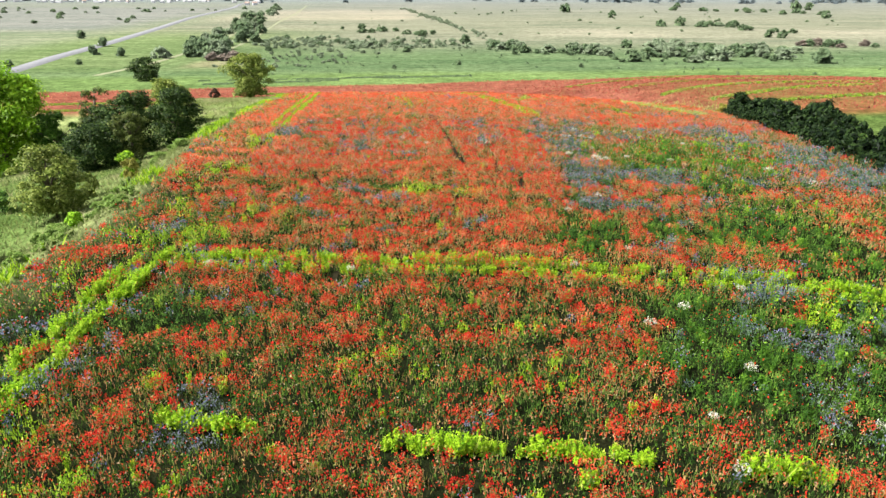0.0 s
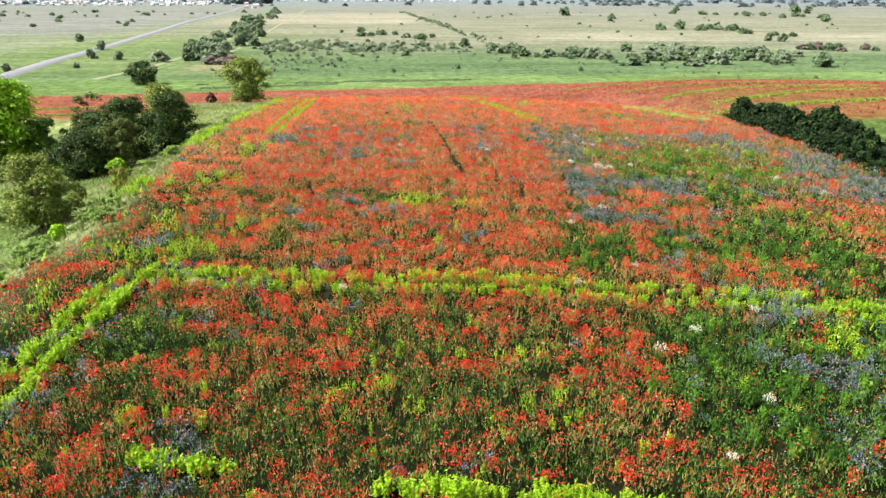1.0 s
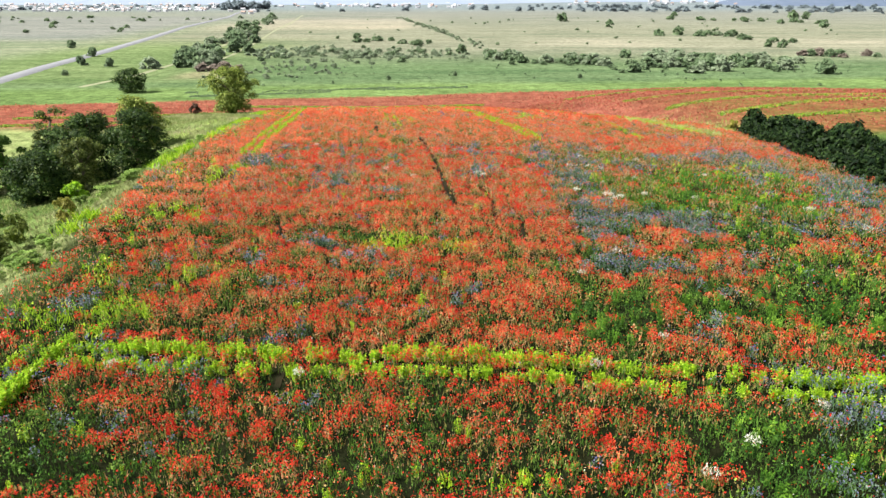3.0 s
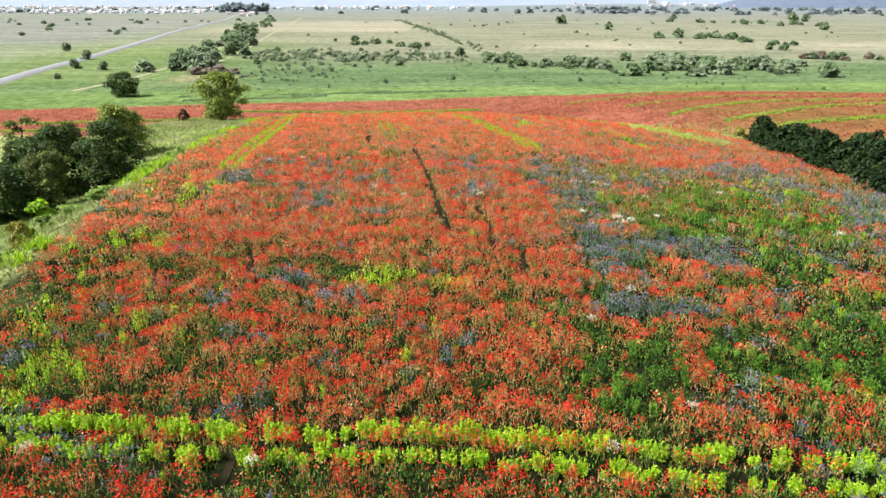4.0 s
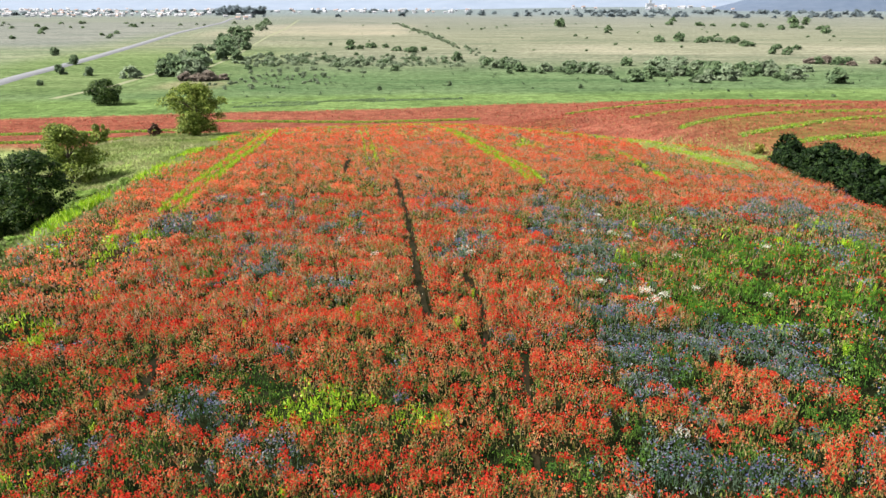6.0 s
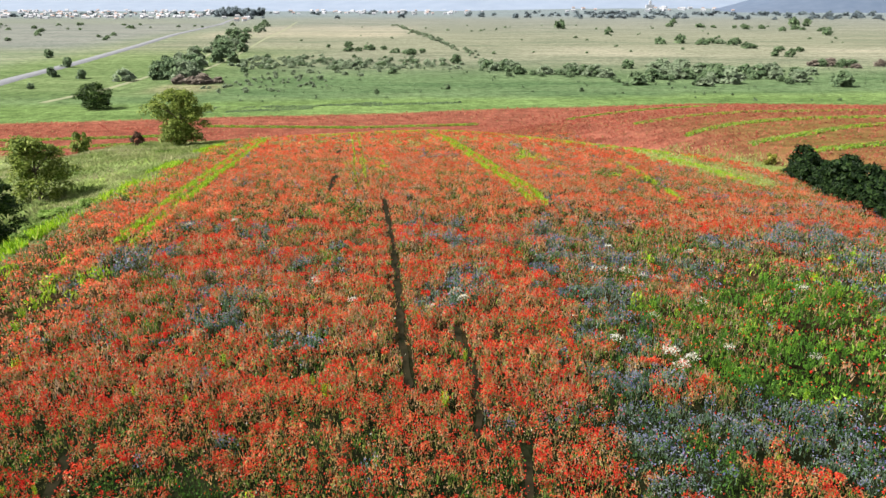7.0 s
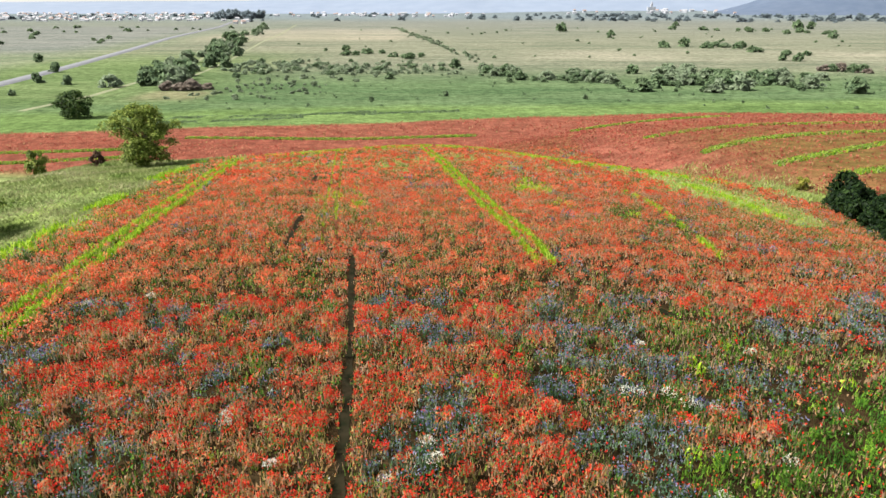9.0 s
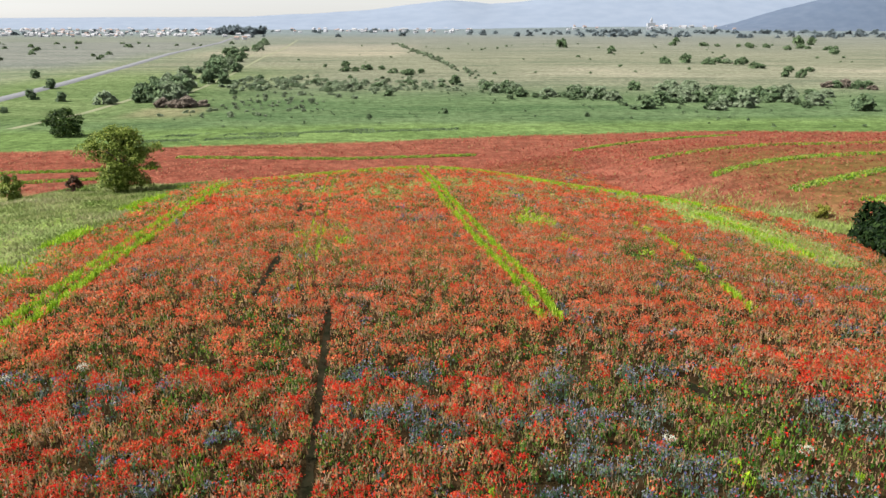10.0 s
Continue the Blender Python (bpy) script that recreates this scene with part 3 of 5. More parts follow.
# ---- far hills ----
def hill(name, prof, y0, depth, mat, label):
    """A long hill whose top line follows prof: x, z."""
    xs = np.linspace(prof[0][0], prof[-1][0], 160)
    top = np.interp(xs, [p[0] for p in prof], [p[1] for p in prof])
    top = top + 7 * (fbm(xs, xs * 0 + y0, 170, 5) - 0.5) + 4 * (fbm(xs, xs * 0 + y0, 30, 6) - 0.5)
    vs = []
    for k in range(7):
        u = k / 6
        z = -23 + (top + 23) * np.sin(u * np.pi / 2) ** 1.3
        vs.append(np.stack([xs, y0 - depth * (1 - u) + 0 * xs, z + (6 * (fbm(xs, xs * 0 + 90 * k, 120, 9) - 0.5) if 0 < k < 6 else 0)], 1))
    v = np.concatenate(vs)
    q = (np.arange(6)[:, None] * 160 + np.arange(159)[None]).ravel()
    me = np_mesh(name, v, np.stack([q, q + 1, q + 161, q + 160], 1))
    me.polygons.foreach_set("use_smooth", [True] * len(me.polygons))
    put(name, me, mat, label=label, category="hill", kind="structure")


# woodland colours of both hills are blued for the haze of distance
M_HILL = solid_mat("far_hazed_hill", (0.215, 0.265, 0.345), (0.24, 0.29, 0.37), 0.012, 1.0)
M_HILL2 = solid_mat("hazed_hill", (0.085, 0.12, 0.18), (0.105, 0.14, 0.20), 0.02, 1.0)
hill("backdrop_hill", [(-3600, 30), (-1200, 40), (-700, 62), (-420, 82), (-120, 118), (0, 132), (250, 112), (380, 118), (560, 140), (1000, 165), (1500, 190), (2300, 220), (3600, 200)], 4250, 900, M_HILL, "wooded hills along the horizon, paled blue for haze")
hill("backdrop_hill_near", [(1150, -22), (1330, 22), (1500, 70), (1700, 120), (2100, 175), (3000, 190)], 3300, 450, M_HILL2, "dark wooded hill behind the valley, blued for haze")

# ---- field plants ----
def field_points(n, x0, x1, y0, y1):
    x, y = rng.uniform(x0, x1, n), rng.uniform(y0, y1, n)
    keep = (x > edge_x(y) + 0.3) & (x < thicket_x(y))
    return x[keep], y[keep]


def tufts(x, y):
    """1 on the crown of a tuft, 0 in the hollow between."""
    return sm(0.30, 0.72, 0.62 * vn(x, y, 0.85, 101) + 0.38 * vn(x, y, 0.38, 103))


def canopy(x, y):
    """The height of the plants from place to place: tufts and hollows."""
    h = 0.10 + 0.50 * tufts(x, y) + 0.24 * vn(x, y, 2.3, 102)
    return h * (1 - 0.9 * trodden(x, y))


class Pile:
    """Triangles gathered for one mesh."""
    def __init__(self):
        self.v, self.f, self.n = [], [], 0

    def add(self, vf):
        v, f = vf
        if len(v):
            self.v.append(v)
            self.f.append(f + self.n)
            self.n += len(v)

    def mesh(self, name):
        return np_mesh(name, np.concatenate(self.v), np.concatenate(self.f))


P = {k: Pile() for k in ("weed", "seed", "poppy", "mid", "stem", "pale", "drift", "green", "grey", "blue", "lime", "white")}
ROWLINES = [  # tramlines of lime weeds farther up the field: points, half gap, half width
    ([(-17.9, 81.5), (-18.9, 91.3), (-20.3, 103), (-22.2, 121), (-28.5, 160)], 0.62, 0.3),
    ([(12.8, 95.5), (11.8, 104), (10.2, 112.5), (7.0, 135), (0.5, 196)], 0.55, 0.26),
    ([(26.7, 98.5), (27.0, 108), (27.4, 121), (26.2, 130)], 0.0, 0.2),
    ([(-15, 180), (-7.4, 128), (-5.6, 114), (-3.4, 100)], 0.55, 0.16),
    ([(38.2, 140), (39.2, 128), (39.8, 117)], 0.6, 0.24),
    ([(-29, 168), (-24, 177), (-14, 194), (-4, 206)], 0.0, 0.6)]


NEAR_ROWS = [  # the rows of leafy clumps: points, half gap, half width kept free of other plants
    ([(-13, 38.6), (-4, 37.8), (2, 38.0), (8, 37.4), (14.3, 36.8), (20, 36.5), (23, 35.6), (34, 34.4)], 0.62, 0.27),
    ([(-14.4, 18), (-14.4, 40.2)], 0.62, 0.30), ([(0, 22.6), (8.2, 22.2)], 0.0, 0.5)]


def in_rows(x, y):
    out = np.zeros(np.shape(x))
    for pts, gap, w in ROWLINES + NEAR_ROWS:
        out = np.maximum(out, (np.abs(near_line(x, y, pts) - gap) < w) * 1.0)
    out = np.maximum(out, ((np.abs(y - brow_y(x) + 1.0) < 1.7) & (x > -28) & (x < 44)) * 1.0)
    return out


def dome(m, R, H, cx, cy, lo):
    """Points on the rounded tops of the tufts m, with their outward directions."""
    n = len(m)
    a, q = rng.uniform(0, 6.283, n), rng.uniform(lo, 1, n)
    s = np.sqrt(1 - q * q)
    o = np.stack([s * np.cos(a), s * np.sin(a), q], 1)
    k = rng.uniform(0.72, 1.12, n)
    x, y = cx[m] + R[m] * o[:, 0] * k, cy[m] + R[m] * o[:, 1] * k
    return x, y, height(x, y) + H[m] * q ** 0.7 * k, o


def dome_leaves(x, y, z, o, s):
    """Small pointed leaves that lie on a tuft: one triangle each."""
    n = len(x)
    o = o + rng.normal(0, 0.38, (n, 3))
    o /= np.linalg.norm(o, axis=1, keepdims=True)
    t = np.array([0, 0, 1.0]) + rng.normal(0, 0.5, (n, 3))
    t -= o * (t * o).sum(1, keepdims=True)
    t /= np.linalg.norm(t, axis=1, keepdims=True)
    b = np.cross(o, t) * s[:, None] * 0.42
    p = np.stack([x, y, z], 1)
    t = t * s[:, None]
    return np.stack([p - b - 0.3 * t, p + b - 0.3 * t, p + t], 1).reshape(-1, 3), np.arange(3 * n).reshape(-1, 3)


def ranked(x, y, size, seed):
    """An even spread from 0 to 1 that keeps neighbouring tufts alike."""
    q = vn(x, y, size, seed) + 0.5 * vn(x, y, size * 0.45, seed + 1) + rng.uniform(0, 0.45, len(x))
    return np.argsort(np.argsort(q)) / max(1, len(q))


def sow(n_head, n_leaf, x0, x1, y0, y1, big):
    """Bushy tufts over a stretch, each of one kind, with leaves over it and heads on top; big: how much coarser than life far off."""
    per = 5.8 / big ** 2
    st = per ** -0.5
    cx, cy = (v.ravel() for v in np.meshgrid(np.arange(x0, x1, st), np.arange(y0, y1, st)))
    cx, cy = cx + rng.uniform(-0.6, 0.6, len(cx)) * st, cy + rng.uniform(-0.6, 0.6, len(cy)) * st
    inside = (cx > edge_x(cy) + 0.3) & (cx < thicket_x(cy))
    cx, cy = cx[inside], cy[inside]
    n = len(cx)
    r, g, li = cover(cx, cy)
    R = rng.uniform(0.17, 0.42, n) * big
    H = (0.20 + 0.34 * vn(cx, cy, 2.3, 102) + 0.46 * sm(0.3, 0.72, vn(cx, cy, 1.05, 105)) + rng.uniform(-0.08, 0.12, n)) * (1 - 0.9 * trodden(cx, cy))
    u, u1, u3 = ranked(cx, cy, 1.3, 171), ranked(cx, cy, 1.7, 173), ranked(cx, cy, 1.1, 177)
    kind = np.where(u < li * np.interp(cy, [80, 105], [0.55, 0.95]), 2, np.where(u1 < g * 0.95, 1, np.where(u3 < r, 3, 0)))
    kind = np.where((kind == 2) & (cy > 108) & ((near_line(cx, cy, WEDGE) < 9) | (cy > 134)), 4, kind)
    H = H + np.where(kind == 2, 0.14, 0)
    kind = np.where((kind == 2) & (patches(cx, cy, WEEDY, 0.5, 0, 0) > 0), 6, kind)
    deep = patches(cx, cy, LEAFY, 0.5, 0, 0)
    # leaves
    m = np.repeat(np.arange(n), rng.poisson(n_leaf / per, n))
    x, y, z, o = dome(m, R, H, cx, cy, 0.0)
    ok = (trodden(x, y) < 0.4) & (in_rows(x, y) < 0.5)
    m, x, y, z, o = m[ok], x[ok], y[ok], z[ok], o[ok]
    k = kind[m]
    v = rng.uniform(0, 1, len(m))
    k = np.where((k == 3) & (v < np.interp(y, [36, 44, 75], [0.45, 0.2, 0.1])), 0, np.where((k == 1) & (v < 0.22), 0, np.where((k == 0) & (v < 0.2) & (deep[m] < 0.3), 3, k)))
    v = rng.uniform(0, 1, len(m))
    weedy = np.where(deep[m] > 0.3, 0.12, np.where(x < 2, 0.36, 0.16))
    k = np.where((k == 0) & (v < weedy), 6, np.where((k == 0) & (v > np.interp(y, [40, 62], [0.95, 0.78])) & (deep[m] < 0.3), 5, k))
    k = np.where((k == 3) & (rng.uniform(0, 1, len(m)) < np.interp(y, [42, 62, 100, 150, 200], [0.12, 0.38, 0.55, 0.65, 0.8]) * (0.35 + 1.3 * vn(x, y, 5, 77))), 5, k)
    k = np.where((x > 12) & (y > 78) & (rng.uniform(0, 1, len(m)) < 0.18), 5, k)
    up = (rng.uniform(0, 1, len(m)) < np.where(deep[m] > 0.3, 0.4, 0.75 if y0 < 60 else 0.65)) & ((k != 5) | (y > 60))
    for j, key in enumerate(("green", "grey", "lime", "stem", "pale", "seed", "weed")):
        s = (k == j) & ~up
        P[key].add(dome_leaves(x[s], y[s], z[s], o[s], rng.uniform(0.04, 0.095, s.sum()) * big * (1.2 if j == 2 else 0.74 if j == 5 else 1.0) * (1.0 if y0 < 60 else 1.2)))
        s = (k == j) & up
        w = rng.uniform(0.021, 0.042, s.sum()) * big * (1.0 if y0 < 60 else 1.35)
        P[key].add(blades(x[s], y[s], z[s] - 0.16, rng.uniform(0.15, 0.32, s.sum()) * (1.0 if y0 < 60 else 1.25), w, rng.uniform(0.05, 0.5, s.sum())))
    # heads
    share = np.where(kind == 3, 1.0, np.where(kind == 0, np.where(deep > 0.3, 0.04, 0.16), np.where(kind == 1, 0.5, 0.05)))
    m = np.repeat(np.arange(n), rng.poisson(n_head / per * share * np.where(kind == 3, 0.15 + 2.3 * rng.uniform(0, 1, n) ** 2, rng.uniform(0.3, 1.5, n))))
    x, y, z, o = dome(m, R * 1.08, H * 1.08, cx, cy, 0.5)
    blue = (kind[m] == 1) & (rng.uniform(0, 1, len(m)) < 0.9)
    ok = (trodden(x, y) < 0.5) & (in_rows(x, y) < 0.5)
    s = ok & ~blue
    rad = rng.uniform(0.025, 0.044, s.sum()) * big * (0.92 if y1 == 62 else 1.0)
    P["mid" if y0 >= 88 or (y0 >= 62 and x1 < 0) else "poppy"].add(cups(x[s], y[s], z[s], rad, rad * rng.uniform(0.4, 1.7, s.sum()), sides=2))
    s = ok & blue
    rad = rng.uniform(0.026, 0.046, s.sum()) * big
    P["blue"].add(cups(x[s], y[s], z[s], rad, rad * 0.9, sides=2))


sow(160, 190, -15, 20, 17, 62, 1.05)
sow(98, 140, -14, 20, 62, 74, 1.25)
sow(106, 128, -14, 20, 74, 88, 1.3)
sow(58, 90, -23, -15, 17, 62, 1.45)
sow(54, 95, 20, 42, 30, 62, 1.4)
sow(56, 60, -27, -14, 62, 92, 1.6)
sow(50, 66, 20, 46, 62, 92, 1.55)
sow(58, 58, -30, 52, 88, 128, 1.55)
sow(20, 16, -34, 53, 128, 210, 2.6)
sow(16, 20, -20, 20, -2, 17, 2.6)
sow(16, 22, 20, 40, -2, 30, 2.4)
for pts, gap, w in ROWLINES:
    for (ax, ay), (bx, by) in zip(pts[:-1], pts[1:]):
        ll = math.hypot(bx - ax, by - ay)
        n = int(ll * (95 if w < 0.5 else 60) * (0.05 if w < 0.2 else 0.5 if w > 0.5 else 0.7))
        t, side = rng.uniform(0, 1, n), rng.choice([-1.0, 1.0], n) * gap + rng.normal(0, w * (0.42 if w < 0.5 else 1.1), n)
        x, y = ax + (bx - ax) * t + side * (by - ay) / ll, ay + (by - ay) * t - side * (bx - ax) / ll
        ok = vn(x, y, 1.5, 141) > (0.18 if w > 0.2 else 0.45)
        x, y = x[ok], y[ok]
        P["lime"].add(blades(x, y, height(x, y) + 0.1, rng.uniform(0.4, 0.72, len(x)), rng.uniform(0.06, 0.13, len(x)), rng.uniform(0.1, 0.6, len(x))))


x = rng.uniform(-26, 46, 15000)
y = brow_y(x) + rng.normal(0, 0.75, len(x)) - 0.4
ok = vn(x, x * 0, 2.5, 143) > 0.16
x, y = x[ok], y[ok]
P["lime"].add(blades(x, y, height(x, y), rng.uniform(0.5, 0.95, len(x)), rng.uniform(0.08, 0.17, len(x)), rng.uniform(0.1, 0.6, len(x))))
# pale grass down in the gully beside the thicket's end
y = rng.uniform(134, 176, 7000)
x = 52 - 0.25 * (y - 150) + rng.normal(0, 3.6, len(y))
ok = (x > thicket_x(y) - 4) & (fbm(x, y, 4, 145) > 0.35)
x, y = x[ok], y[ok]
P["pale"].add(blades(x, y, height(x, y), rng.uniform(0.3, 0.8, len(x)), rng.uniform(0.08, 0.18, len(x)), rng.uniform(0.2, 0.8, len(x))))


def drift(n, x0, x1, y0, y1, rad, tall):
    """Coarse flower tufts on the far slopes."""
    x, y = rng.uniform(x0, x1, n), rng.uniform(y0, y1, n)
    ok = (y < band_far(x) - 0.5) & ((y > 200) | (x > thicket_x(y)) | (y > brow_y(x) + 2) | (x < edge_x(y) - 14))
    ok &= ~((x < -33) & (y < 196 - 0.1 * (x + 40))) & ~((np.abs(x - 52 + 0.25 * (y - 150)) < 5) & (y < 155)) & (y > 136)
    ok &= rng.uniform(0, 1, n) < np.where((x > 66) & (y < 215), 0.6, 0.95) * (0.25 + 0.9 * sm(0.25, 0.6, vn(x * 0.08, y + 0.04 * x, 1.3, 181)))
    x, y = x[ok], y[ok]
    r = rng.uniform(0.6, 1.3, len(x)) * rad * 0.8
    P["drift"].add(cups(x, y, height(x, y) + rng.uniform(0.1, tall, len(x)), r, r * 0.5))


drift(24000, -165, 190, 195, 296, 0.34, 0.45)
drift(34000, 12, 150, 136, 235, 0.26, 0.45)
FARROWS = [[(54.9, 180), (67.6, 188.3), (78, 192), (95, 195), (120, 200)], [(60.9, 162.7), (73.8, 169), (86.2, 176.3), (110, 186)],
           [(50.8, 205), (66.7, 211.4), (79, 215), (91, 215), (120, 222)], [(40, 238), (62, 246), (88, 252)], [(66, 152), (80, 155), (100, 160)],
           [(-130, 222), (-92, 227.5), (-70, 232)], [(-130, 209), (-100, 213), (-74, 220.5)], [(-70, 247), (-22, 245), (14, 251)], [(-34, 203), (-22, 208), (-4, 207), (12, 203)]]
for pts in FARROWS:
    for (ax, ay), (bx, by) in zip(pts[:-1], pts[1:]):
        n = int(math.hypot(bx - ax, by - ay) * 120)
        t = rng.uniform(0, 1, n)
        x, y = ax + (bx - ax) * t + rng.normal(0, 0.25, n), ay + (by - ay) * t + rng.choice([-0.75, 0.75], n) + rng.normal(0, 0.3, n)
        for key, s in (("weed", slice(0, n // 3)), ("lime", slice(n // 3, n * 2 // 3)), ("pale", slice(n * 2 // 3, n))):
            k = len(x[s])
            P[key].add(blades(x[s], y[s], height(x[s], y[s]), rng.uniform(0.3, 0.6, k), rng.uniform(0.14, 0.28, k), rng.uniform(0.2, 0.8, k)))

# single white flowers between the rest
x, y = field_points(1300, -20, 36, 18, 105)
z = height(x, y) + canopy(x, y) + 0.04
P["white"].add(cups(x, y, z, rng.uniform(0.018, 0.04, len(x)), np.full(len(x), 0.006)))

put("poppies", P["poppy"].mesh("poppies"), M_POPPY, label="dense red poppy flowers covering the sloping field", category="flowers", kind="stuff")
put("upper_poppies", P["mid"].mesh("upper_poppies"), M_POPPY_MID, label="paler red poppies toward the crest of the field", category="flowers", kind="stuff")
put("poppy_stems", P["stem"].mesh("poppy_stems"), M_STEM, label="olive and rusty poppy stems with buds", category="plants", kind="stuff")
put("green_weeds", P["weed"].mesh("green_weeds"), M_WEEDLEAF, label="green leafy weeds in drifts through the field", category="plants", kind="stuff")
put("seed_heads", P["seed"].mesh("seed_heads"), M_SEED, label="dry tan seed heads and stems among the poppies", category="plants", kind="stuff")
put("slope_grass", P["pale"].mesh("slope_grass"), M_WEDGE, label="pale green grass on the slope of the crest", category="grass", kind="stuff")
put("distant_poppies", P["drift"].mesh("distant_poppies"), M_POPPY_FAR, label="distant red poppy drifts on the lower field", category="flowers", kind="stuff")
put("field_grass", P["green"].mesh("field_grass"), M_GREEN, label="dark green stems and leaves between the poppies", category="grass", kind="stuff")
put("cornflower_leaves", P["grey"].mesh("cornflower_leaves"), M_GREY, label="grey-green cornflower stems among the poppies", category="plants", kind="stuff")
put("cornflowers", P["blue"].mesh("cornflowers"), M_BLUE, label="small blue and violet cornflower heads", category="flowers", kind="stuff")
put("lime_weeds", P["lime"].mesh("lime_weeds"), M_LIME, label="lime-green weeds in patches and wheel rows", category="plants", kind="stuff")
put("daisies", P["white"].mesh("daisies"), M_WHITE, label="scattered small white daisies among the poppies", category="flowers", kind="stuff")

# ---- grass bank along the field ----
bank = Pile()
x = rng.uniform(-78, -18, 120000)
y = rng.uniform(22, 200, 120000)
d = edge_x(y) - x
ok = (d > -0.2) & (d < 46) & (y < 197 - 0.1 * (x + 40)) & (rng.uniform(0, 1, len(x)) < np.clip(1.25 - d / 42, 0.2, 1))
x, y, d = x[ok], y[ok], d[ok]
tall = 0.16 + 0.5 * fbm(x, y, 2.6, 131) ** 1.5
bank.add(blades(x, y, height(x, y), tall, rng.uniform(0.06, 0.14, len(x)) * (0.7 + y / 130), rng.uniform(0.3, 1.2, len(x))))
put("bank_grass", bank.mesh("bank_grass"), M_BANK, label="tall pale green and straw grass on the bank", category="grass", kind="stuff")
strip = Pile()
y = rng.uniform(26, 158, 20000)
x = edge_x(y) - 0.4 - np.abs(rng.normal(0, 0.9, len(y))) * (0.8 + 1.2 * vn(y, y * 0, 7, 5))
ok = rng.uniform(0, 1, len(y)) < 1.6 * sm(0.3, 0.8, vn(y, y * 0, 6, 8)) * np.interp(y, [30, 60, 100, 140], [0.5, 1, 0.9, 0.5]) * sm(0.3, 0.6, fbm(x, y, 1.5, 9))
x, y = x[ok], y[ok]
strip.add(blades(x, y, height(x, y), rng.uniform(0.3, 0.8, len(x)), rng.uniform(0.10, 0.2, len(x)), rng.uniform(0.2, 0.8, len(x))))
put("edge_weeds", strip.mesh("edge_weeds"), M_LIME, label="bright green weeds along the field edge", category="plants", kind="stuff")


# ---- leafy clumps in the wheel rows ----
def clump_mesh(name, h, spread, stems, per):
    """Upright stems set with broad leaves up to the tip."""
    p, q, tops = [], [], []
    for _ in range(stems):
        a, r = rng.uniform(0, 6.28), spread * math.sqrt(rng.uniform(0, 1))
        bx, by, hh = r * math.cos(a), r * math.sin(a), h * rng.uniform(0.7, 1.1)
        tops.append((bx, by, hh * 0.9))
        for k in range(per):
            u = 0.15 + 0.85 * (k + rng.uniform(0, 1)) / per
            b = rng.uniform(0, 6.28)
            off = 0.06 * (1.25 - u)
            p.append((bx * (0.7 + 0.4 * u) + off * math.cos(b), by * (0.7 + 0.4 * u) + off * math.sin(b), hh * u))
            q.append((math.cos(b), math.sin(b), 0.7 + 0.5 * u))
    v, f = leaves(np.array(p), np.array(q), np.full(len(p), 0.048), 1.3)
    s = np.array(tops)
    k = np.array([0.012, 0.0, 0.0])
    sv = np.stack([s * 0 - k, s * 0 + k, s + k, s - k], 1).reshape(-1, 3)
    return np_mesh(name, np.concatenate([v, sv]), np.concatenate([f, np.arange(len(sv)).reshape(-1, 4) + len(v)]))


CLUMPS = [clump_mesh("row_plant", *c) for c in ((0.74, 0.27, 24, 10), (0.66, 0.24, 20, 10), (0.82, 0.29, 26, 10), (0.58, 0.20, 16, 9))]


def row_plant(x, y, s, group):
    me = CLUMPS[rng.integers(0, 4)]
    ob = put("row_plant", me, M_LIME, label="bright lime-green leafy plant clump in a wheel row", category="plant", group=group)
    ob.matrix_world = pose(x, y, ground_z(x, y) - 0.01, rng.normal(0, 4), rng.normal(0, 4), rng.uniform(0, 360)) @ Matrix.Diagonal((s * 1.25, s * 1.25, s * rng.uniform(0.85, 1.12), 1))


for side in (-0.62, 0.62):
    for x in np.arange(-13, 33, 0.36):
        if (side < 0 and abs(x + 4.1) < 0.45) or rng.uniform() < (0.08 if x < 9 else 0.4 if x < 16 else 0.2):
            continue
        yc = np.interp(x, [-13, -4, 2, 8, 14.3, 20, 23, 34], [38.6, 37.8, 38.0, 37.4, 36.8, 36.5, 35.6, 34.4])
        row_plant(x + rng.normal(0, 0.1), yc + side + rng.normal(0, 0.1), rng.uniform(0.72, 0.98) * (0.88 if side < 0 else 1.0), "plants in the cross rows")
for x0 in (-13.75, -15.0):
    for y in np.arange(18, 40.2, 0.42):
        if rng.uniform() > 0.1:
            row_plant(x0 + rng.normal(0, 0.12), y + rng.normal(0, 0.1), rng.uniform(0.75, 1.08), "plants in the side rows")
for xa, xb, yy in ((0, 8.2, 22.75), (-7.8, -4.4, 23.9), (11.2, 13.8, 21.8), (6.0, 6.5, 21.2)):
    for x in np.arange(xa, xb, 0.34):
        row_plant(x + rng.normal(0, 0.08), yy - 0.05 * (x - xa) + rng.normal(0, 0.1), rng.uniform(0.75, 1.0), "plants in the short rows")


# leafy tufts scattered through the lime patches
raw = []
for me in CLUMPS:
    co = np.empty(len(me.vertices) * 3, np.float32)
    me.vertices.foreach_get("co", co)
    raw.append(co.reshape(-1, 3))


